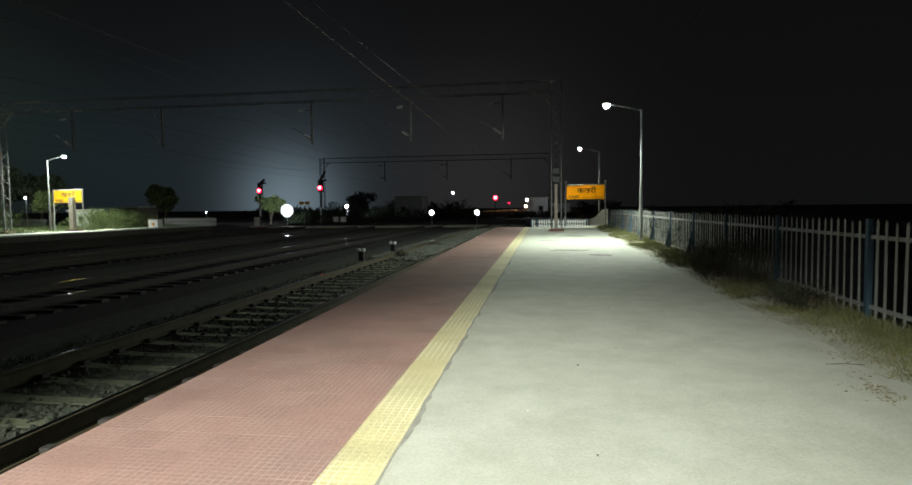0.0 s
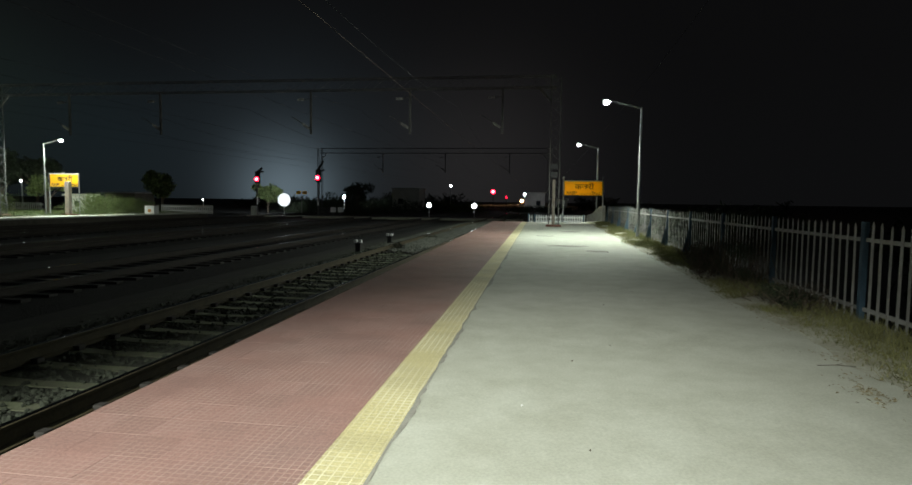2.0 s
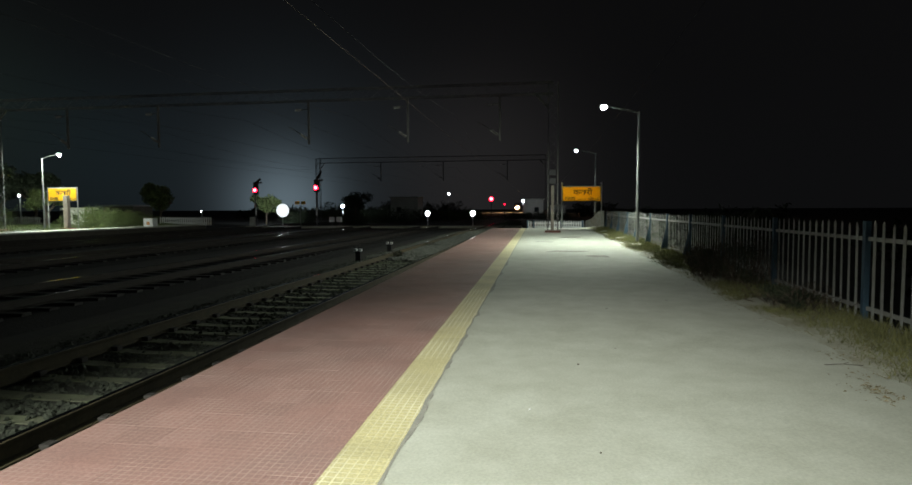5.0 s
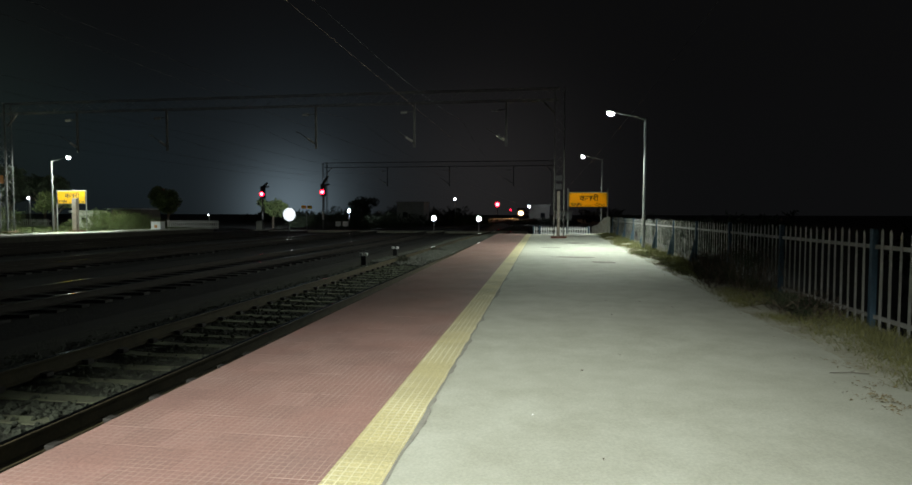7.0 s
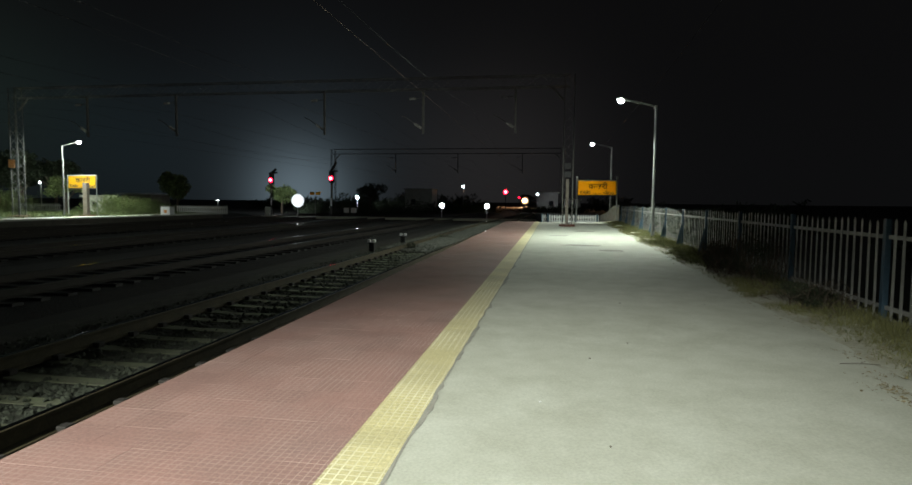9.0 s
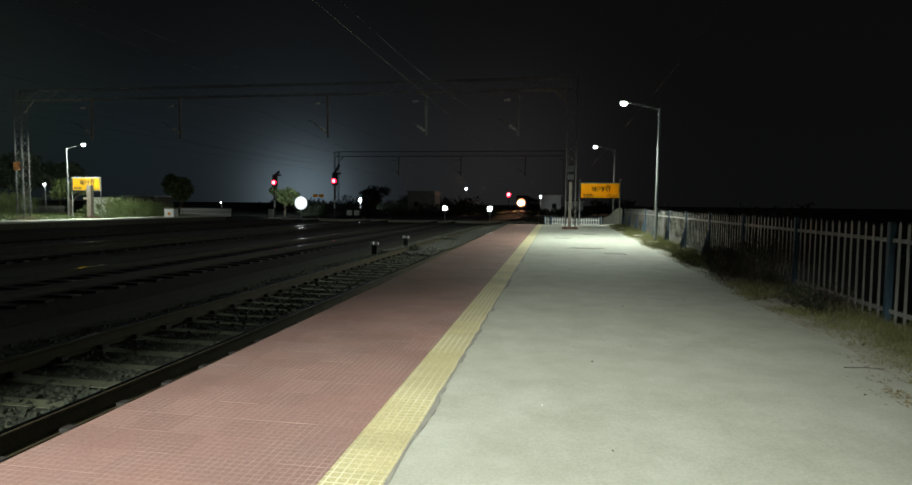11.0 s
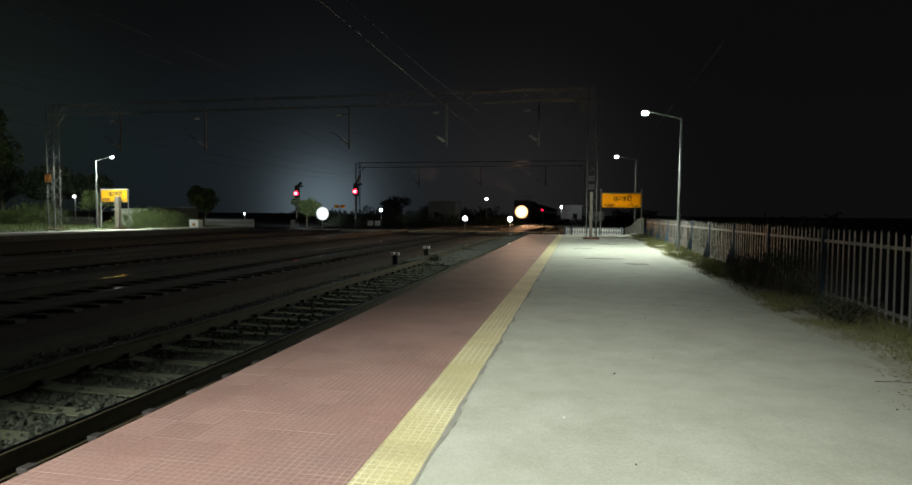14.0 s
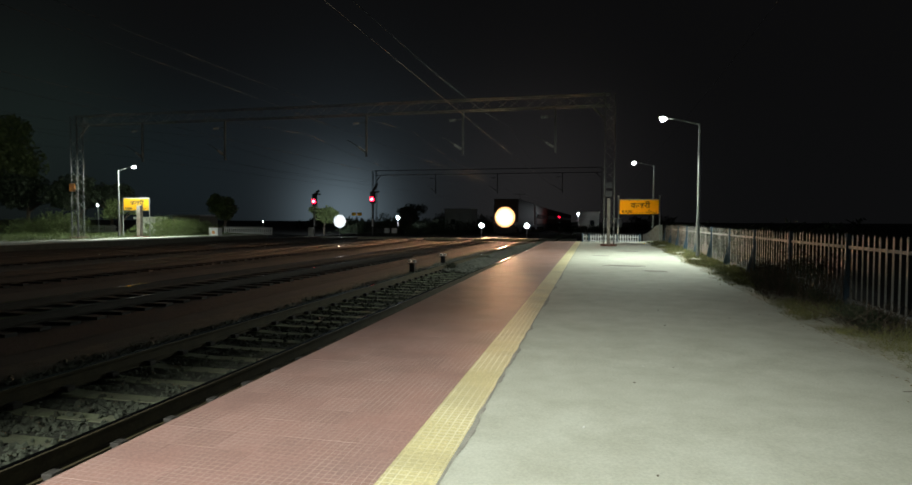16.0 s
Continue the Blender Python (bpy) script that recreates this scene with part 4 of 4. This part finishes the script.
while y < Y1:
    w = 0.006 + max(0.0, 0.11 * noise.noise(Vector((1.7, y * 1.3, 0))) + 0.035 * noise.noise(Vector((4.1, y * 6.0, 0))))
    w += 0.03 * ease((13 - y) / 8) * (0.5 + noise.noise(Vector((7, y * 2.2, 0))))
    e = XYR - 0.01 + 0.015 * noise.noise(Vector((9, y * 3.0, 0)))
    row = [bm.verts.new((e, y, top(y) + 0.003)), bm.verts.new((e + max(0.016, w), y, top(y) + 0.0035))]
    if last:
        bm.faces.new([last[0], last[1], row[1], row[0]])
    last = row
    y += 0.05
part("mortar_joint", bm, M_damp, platform, "ragged dark mortar joint")

# broken chips along the platform edge
chips = bmesh.new()
rg = random.Random(44)
for _ in range(70):
    y = 2.5 + 16 * rg.random() ** 1.4
    c = Vector((XE - rg.uniform(-0.02, 0.035), y, top(y) - rg.uniform(0.02, 0.06)))
    r = rg.uniform(0.012, 0.034)
    bmesh.ops.create_icosphere(chips, subdivisions=1, radius=r, matrix=Matrix.Translation(c) @ Matrix.Diagonal((1, rg.uniform(1, 1.8), rg.uniform(0.5, 0.8), 1)))
for v in chips.verts:
    v.co += 0.009 * Vector(noise.noise_vector(v.co * 40))
tagged(part("edge_chips", chips, M_cope, platform), kind="stuff")

# twigs and small litter on the concrete
rg = random.Random(33)
tw = thing("twig", (2.78, 5.9, top(5.9) + 0.008), "thin dry twig lying on the platform", "twig")
part("stem", tube([(-0.16, 0.0, 0.006), (0.02, 0.03, 0.01), (0.18, 0.01, 0.006)], 0.003, 5), M_bark, tw)
part("side_shoot", tube([(0.02, 0.03, 0.01), (0.1, 0.1, 0.012)], 0.0025, 5), M_bark, tw)
for k in range(16):
    y = rg.uniform(3.0, 14.0)
    x = rg.uniform(-0.6, 2.9)
    t = thing("litter", (x, y, top(y) + 0.004), "small pale scrap of litter on the concrete" if k % 4 == 0 else "small dead leaf on the concrete", "litter", "scraps on the platform", turn=rg.uniform(0, 360))
    s = rg.uniform(0.006, 0.016)
    b = bmesh.new()
    q = [b.verts.new(p) for p in ((-s, -s * 0.5, 0), (s * 0.8, -s * 0.6, 0.002), (s, s * 0.5, 0.006), (-s * 0.7, s * 0.6, 0.003))]
    q2 = [b.verts.new((v.co.x, v.co.y, v.co.z - 0.003)) for v in q]
    b.faces.new(q)
    for i in range(4):
        b.faces.new([q[i], q2[i], q2[(i + 1) % 4], q[(i + 1) % 4]])
    part("scrap", b, M_white if k % 4 == 0 else M_bark, t)


# ---- buildings ----
def building(at, w, d, h, label, openings):
    t = thing("building", at, label, "building")
    part("wall", box(-w / 2, w / 2, -d / 2, d / 2, 0, h), M_wall, t)
    part("roof", box(-w / 2 - 0.2, w / 2 + 0.2, -d / 2 - 0.2, d / 2 + 0.2, h, h + 0.18, bevel=0.02), M_conc, t)
    for x, z, ww, hh in openings:
        win = part("window", box(x - ww / 2, x + ww / 2, -d / 2 - 0.03, -d / 2 + 0.02, z, z + hh), M_glass, t)
        part("sill", box(x - ww / 2 - 0.1, x + ww / 2 + 0.1, -d / 2 - 0.12, -d / 2 + 0.02, z - 0.09, z - 0.004), M_conc, win)
    return t


building((-25.2, 112, GZ), 5.2, 5, 4.0, "small whitewashed flat-roofed railway building", [(-1, 1.2, 0.9, 1.0)])
building((-1.2, 113, GZ), 3.6, 4, 3.5, "small whitewashed trackside cabin", [(0.6, 1.2, 0.8, 0.9)])
building((3.2, 114, GZ), 3.0, 4, 2.3, "low whitewashed trackside annex", [(0.0, 0.9, 0.6, 0.7)])
building((-37.4, 44.2, LZ), 1.8, 1.2, 1.3, "small white kiosk behind the opposite name board", [(0.2, 0.5, 0.5, 0.4)])
shed = thing("shed", (-56, 75, GZ), "long low shed with a pale tin roof in the dark", "shed")
part("wall", box(-2.2, 2.2, -2, 2, 0, 2.4), M_cope, shed)
part("roof", box(-2.5, 2.5, -2.4, 2.4, 2.4, 2.55, bevel=0.02), M_white, shed)


# ---- the train ----
def bogie(parent, y, z=0.0):
    b = part("bogie", box(-1.3, 1.3, y - 1.6, y + 1.6, 0.35, 0.85, bevel=0.05), M_dark, parent)
    for s in (-1, 1):
        for d in (-1.1, 1.1):
            part("wheel", rod((s * 0.92 - 0.06, y + d, 0.46), (s * 0.92 + 0.06, y + d, 0.46), 0.46, seg=18), M_rail, b)


def locomotive():
    t = thing("locomotive", (X2, 66, RZ), "approaching electric locomotive with a dazzling warm headlight", "locomotive", "train")
    bm = box(-1.5, 1.5, 0.0, 19.5, 1.0, 4.3, bevel=0.18)
    for v in bm.verts:
        if v.co.y < 0.5 and v.co.z > 2.3:
            v.co.y += 0.55 * (v.co.z - 2.3) / 1.6
    part("body", bm, M_loco, t)
    part("underframe", box(-1.45, 1.45, 0.1, 19.4, 0.75, 1.0, bevel=0.03), M_dark, t)
    for s in (-1, 1):
        part("windscreen", box(s * 0.72 - 0.52, s * 0.72 + 0.52, 0.12, 0.34, 2.62, 3.3, bevel=0.03), M_glass, t)
        part("buffer", rod((s * 0.98, -0.35, 1.1), (s * 0.98, 0.02, 1.1), 0.2, 0.12, 14), M_dark, t)
        part("marker_light", ball((s * 1.1, -0.02, 1.5), 0.09, seg=10), G_lamp2, t, "small white marker light", True)
    housing = part("headlight", rod((0, -0.16, 2.1), (0, 0.05, 2.1), 0.86, 0.9, 24), M_dark, t, "round headlight housing")
    # black disc added to stop the glow from lighting the locomotive's front
    part("glow_shield", rod((0, -0.24, 2.1), (0, -0.17, 2.1), 1.38, 1.42, 32), M_black, housing, "black disc added to keep the headlight glow off the body")
    # two glowing discs, far wider than the lamp, stand for its halo and glare
    part("lens", ball((0, -0.25, 2.1), 1.2, seg=24, squash=(1, 0.25, 1)), G_head, housing, "warm glowing disc sized to the headlight glare", True)
    part("glare_core", ball((0, -0.4, 2.1), 1.0, seg=24, squash=(1, 0.25, 1)), G_headc, housing, smooth=True)
    for s in (-1, 1):
        part("bulb", ball((s * 0.32, -0.72, 2.1), 0.16, seg=12, squash=(1, 0.6, 1)), G_bulb, housing, "twin headlight bulb", True)
        # open black tube added round each bulb to cut its sideways light
        beam_tube = bmesh.new()
        for a in range(20):
            u, v = 6.2832 * a / 20, 6.2832 * (a + 1) / 20
            ring = [(s * 0.32 + rr * math.cos(w), yy, 2.1 + rr * math.sin(w)) for w, rr, yy in ((u, 0.27, -0.45), (v, 0.27, -0.45), (v, 0.27, -1.5), (u, 0.27, -1.5))]
            beam_tube.faces.new([beam_tube.verts.new(p) for p in ring])
        part("beam_tube", beam_tube, M_black, housing, "black tube added to narrow the headlight beam")
    part("cow_catcher", box(-1.3, 1.3, -0.05, 0.1, 0.2, 0.75, bevel=0.03), M_dark, t)
    for y in (4.0, 15.5):
        bogie(t, y)
    pan = part("pantograph", bar((-0.6, 13, 4.28), (-0.6, 14.6, 4.8), 0.05), M_dark, t)
    part("pan_head", bar((-0.9, 13.2, 5.4), (0.9, 13.2, 5.4), 0.05, bar((0, 14.6, 4.8), (0, 13.2, 5.4), 0.05)), M_dark, pan)
    return t


def coach():
    t = thing("coach", (X2, 90, RZ), "dark red passenger coach behind the locomotive", "railway coach", "train")
    part("body", box(-1.55, 1.55, 0.0, 22.6, 1.05, 4.1, bevel=0.3), M_train, t)
    part("underframe", box(-1.3, 1.3, 0.3, 22.3, 0.7, 1.05, bevel=0.03), M_dark, t)
    for k in range(10):
        for s in (-1, 1):
            part("window", box(s * 1.56 - 0.02, s * 1.56 + 0.02, 2.2 + 1.9 * k, 3.2 + 1.9 * k, 2.05, 2.75, bevel=0.01), M_glass, t)
    for s in (-1, 1):
        part("door", box(s * 1.565 - 0.02, s * 1.565 + 0.02, 0.7, 1.5, 1.15, 3.1, bevel=0.01), M_dark, t)
    for y in (3.5, 19.0):
        bogie(t, y)
    return t


loco = locomotive()
coaches = [coach()]
for k in range(5):
    coaches.append(copy_thing(coaches[0], pose(X2, 120 + 24 * k, RZ)))


def train_y(t):
    return 70.0 + 20.9 * (16.0 - t)


def on_line(y):
    return pose(main_x(y), y, RZ, 0, 0, math.degrees(math.atan2(main_x(y - 8) - main_x(y + 8), 16)))


def motions():
    ts = [0.0, 1.0, 2.0, 3.0, 4.0, 5.0, 6.0, 7.0, 8.0, 9.0, 10.0, 11.0, 12.0, 13.0, 14.0, 15.0, 16.0]
    walk(loco, [(t, on_line(train_y(t))) for t in ts])
    for k, c in enumerate(coaches):
        walk(c, [(t, on_line(train_y(t) + 20.6 + 23.6 * k)) for t in ts])


# ---- ballast stones near the camera ----
def stones():
    rg = random.Random(9)
    shapes = []
    for k in range(6):
        b = bmesh.new()
        bmesh.ops.create_icosphere(b, subdivisions=1, radius=1)
        for v in b.verts:
            v.co *= rg.uniform(0.65, 1.15)
        shapes.append(([v.co.copy() for v in b.verts], [[v.index for v in f.verts] for f in b.faces]))
        b.free()
    vs, fs = [], []
    n = 0
    while n < 17000:
        y = 2.2 + 24 * rg.random() ** 1.8
        x = X1 + rg.uniform(-2.3, 1.5)
        if abs(abs(x - X1) - GAUGE / 2) < 0.09:
            continue
        ph = ((y + 3.85) % 0.6)
        on = min(ph, 0.6 - ph) < 0.12 and abs(x - X1) < 1.37
        if on and rg.random() < 0.93:
            continue
        z = RZ - 0.212 + rg.uniform(-0.015, 0.012) + 0.015 * noise.noise(Vector((x * 2.2, y * 2.2, 3)))
        if abs(x - X1) > 1.7:
            z -= (abs(x - X1) - 1.7) * 0.12
        if on:
            z = RZ - 0.188
        r = 0.015 + 0.040 * rg.random() ** 1.8
        m = Euler((rg.uniform(0, 6), rg.uniform(0, 6), rg.uniform(0, 6))).to_matrix()
        sc = Vector((r * rg.uniform(0.8, 1.4), r, r * rg.uniform(0.6, 1)))
        co, fa = rg.choice(shapes)
        k = len(vs)
        for c in co:
            p = m @ Vector((c.x * sc.x, c.y * sc.y, c.z * sc.z))
            vs.append((x + p.x, y + p.y, z + p.z))
        fs += [[k + i for i in f] for f in fa]
        n += 1
    me = bpy.data.meshes.new("ballast")
    me.from_pydata(vs, [], fs)
    me.materials.append(M_ball)
    tagged(new("ballast", me), "loose grey ballast stones between sleepers", "ballast", kind="stuff")


stones()


def ballast_heap():
    """Fresh ballast tipped over the sleepers further along the platform track."""
    rg = random.Random(19)
    b = bmesh.new()
    bmesh.ops.create_icosphere(b, subdivisions=1, radius=1)
    co, fa = [v.co.copy() for v in b.verts], [[v.index for v in f.verts] for f in b.faces]
    b.free()
    vs, fs = [], []
    for _ in range(13000):
        y = rg.uniform(20.0, 54.0)
        x = path_x(path1, y) + rg.uniform(-2.0, 1.25)
        u = x - path_x(path1, y)
        if abs(abs(u) - GAUGE / 2) < 0.08:
            continue
        if y < 25 and noise.noise(Vector((x * 1.1, y * 0.5, 8))) > (y - 20.5) / 4.5:
            continue
        h = RZ - 0.15 + 0.05 * noise.noise(Vector((x * 1.2, y * 0.7, 2))) - (0.10 * (abs(u) - 1.2) if abs(u) > 1.2 else 0.0)
        r = rg.uniform(0.03, 0.062)
        m = Euler((rg.uniform(0, 6), rg.uniform(0, 6), rg.uniform(0, 6))).to_matrix()
        sc = Vector((r * rg.uniform(0.8, 1.4), r, r * rg.uniform(0.6, 1)))
        k = len(vs)
        for c in co:
            p = m @ Vector((c.x * sc.x, c.y * sc.y, c.z * sc.z)) * rg.uniform(0.8, 1.15)
            vs.append((x + p.x, y + p.y, h + p.z))
        fs += [[k + i for i in f] for f in fa]
    me = bpy.data.meshes.new("ballast_heap")
    me.from_pydata(vs, [], fs)
    me.materials.append(M_fill)
    tagged(new("ballast_heap", me), "pale fresh ballast heaped over the sleepers", "ballast", kind="stuff")


ballast_heap()
for k, (x, y, w, h) in enumerate(((-5.25, 21.6, 0.55, 0.34), (-5.3, 28.4, 0.6, 0.24), (-3.55, 22.6, 0.4, 0.36), (-3.5, 27.0, 0.35, 0.3))):
    bush((x, y, RZ - 0.19), w, h, "dark weed clump growing beside the rail", 90 + k, 500, 0.03, M_leafd)

for k in range(5):
    bush((-4.2 + 2.1 * k, 103 + (k * 7 % 3), GZ), 2.6, 1.35 + 0.15 * (k % 3), "dark scrub before the trackside cabin", 130 + k, 1800, 0.1, M_leafd)

# a pale foot crossing over all the tracks beyond the platform's end
crossing = thing("foot_crossing", (0, 56.5, 0), "pale dusty foot crossing of concrete slabs laid between the rails", "foot crossing", "", "structure")
cuts = []
for p in (path1, path2, path3, path4, path5):
    c = path_x(p, 56.5)
    cuts += [c - GAUGE / 2, c + GAUGE / 2]
cuts = [-29.6] + sorted(cuts) + [-1.6]
for a, b in zip(cuts, cuts[1:]):
    n = max(1, round((b - a) / 0.9))
    for i in range(n):
        x0, x1 = a + 0.10 + (b - a - 0.2) * i / n, a + 0.10 + (b - a - 0.2) * (i + 1) / n
        part("slab", box(x0 + 0.01, x1 - 0.01, -1.3, 1.3, RZ - 0.19, RZ - 0.012, bevel=0.012), M_dust, crossing)
for x in (-21.9, -21.1):
    lb = thing("location_box", (x, 61.0, GZ), "small white trackside equipment box on a short post", "equipment box", "trackside boxes")
    part("post", rod((0, 0, 0), (0, 0, 0.55), 0.05), M_oldst, lb)
    part("box", box(-0.24, 0.24, -0.2, 0.2, 0.55, 1.05, bevel=0.02), M_white, lb)
    part("lid", box(-0.28, 0.28, -0.24, 0.24, 1.054, 1.09, bevel=0.008), M_cope, lb)
for k, (x, y, w, h) in enumerate(((-13.6, 92, 4.5, 2.2), (-10.8, 96, 3.6, 1.9), (-19.5, 88, 5.0, 2.4), (-24.0, 86, 4.5, 2.6), (-16.4, 90, 4.0, 2.0), (-31.5, 76, 4.0, 1.8), (-23.5, 72, 5.0, 1.5), (-20.0, 74, 5.0, 1.6))):
    bush((x, y, GZ), w, h, "dark scrub between the far tracks", 110 + k, 2600, 0.12, M_leafd if k > 1 else M_leaf)

tiles(platform, XE, XYL, 6, M_red, "red_tile")
tiles(platform, XYL, XYR, 1, M_yel, "yellow_tile")
motions()
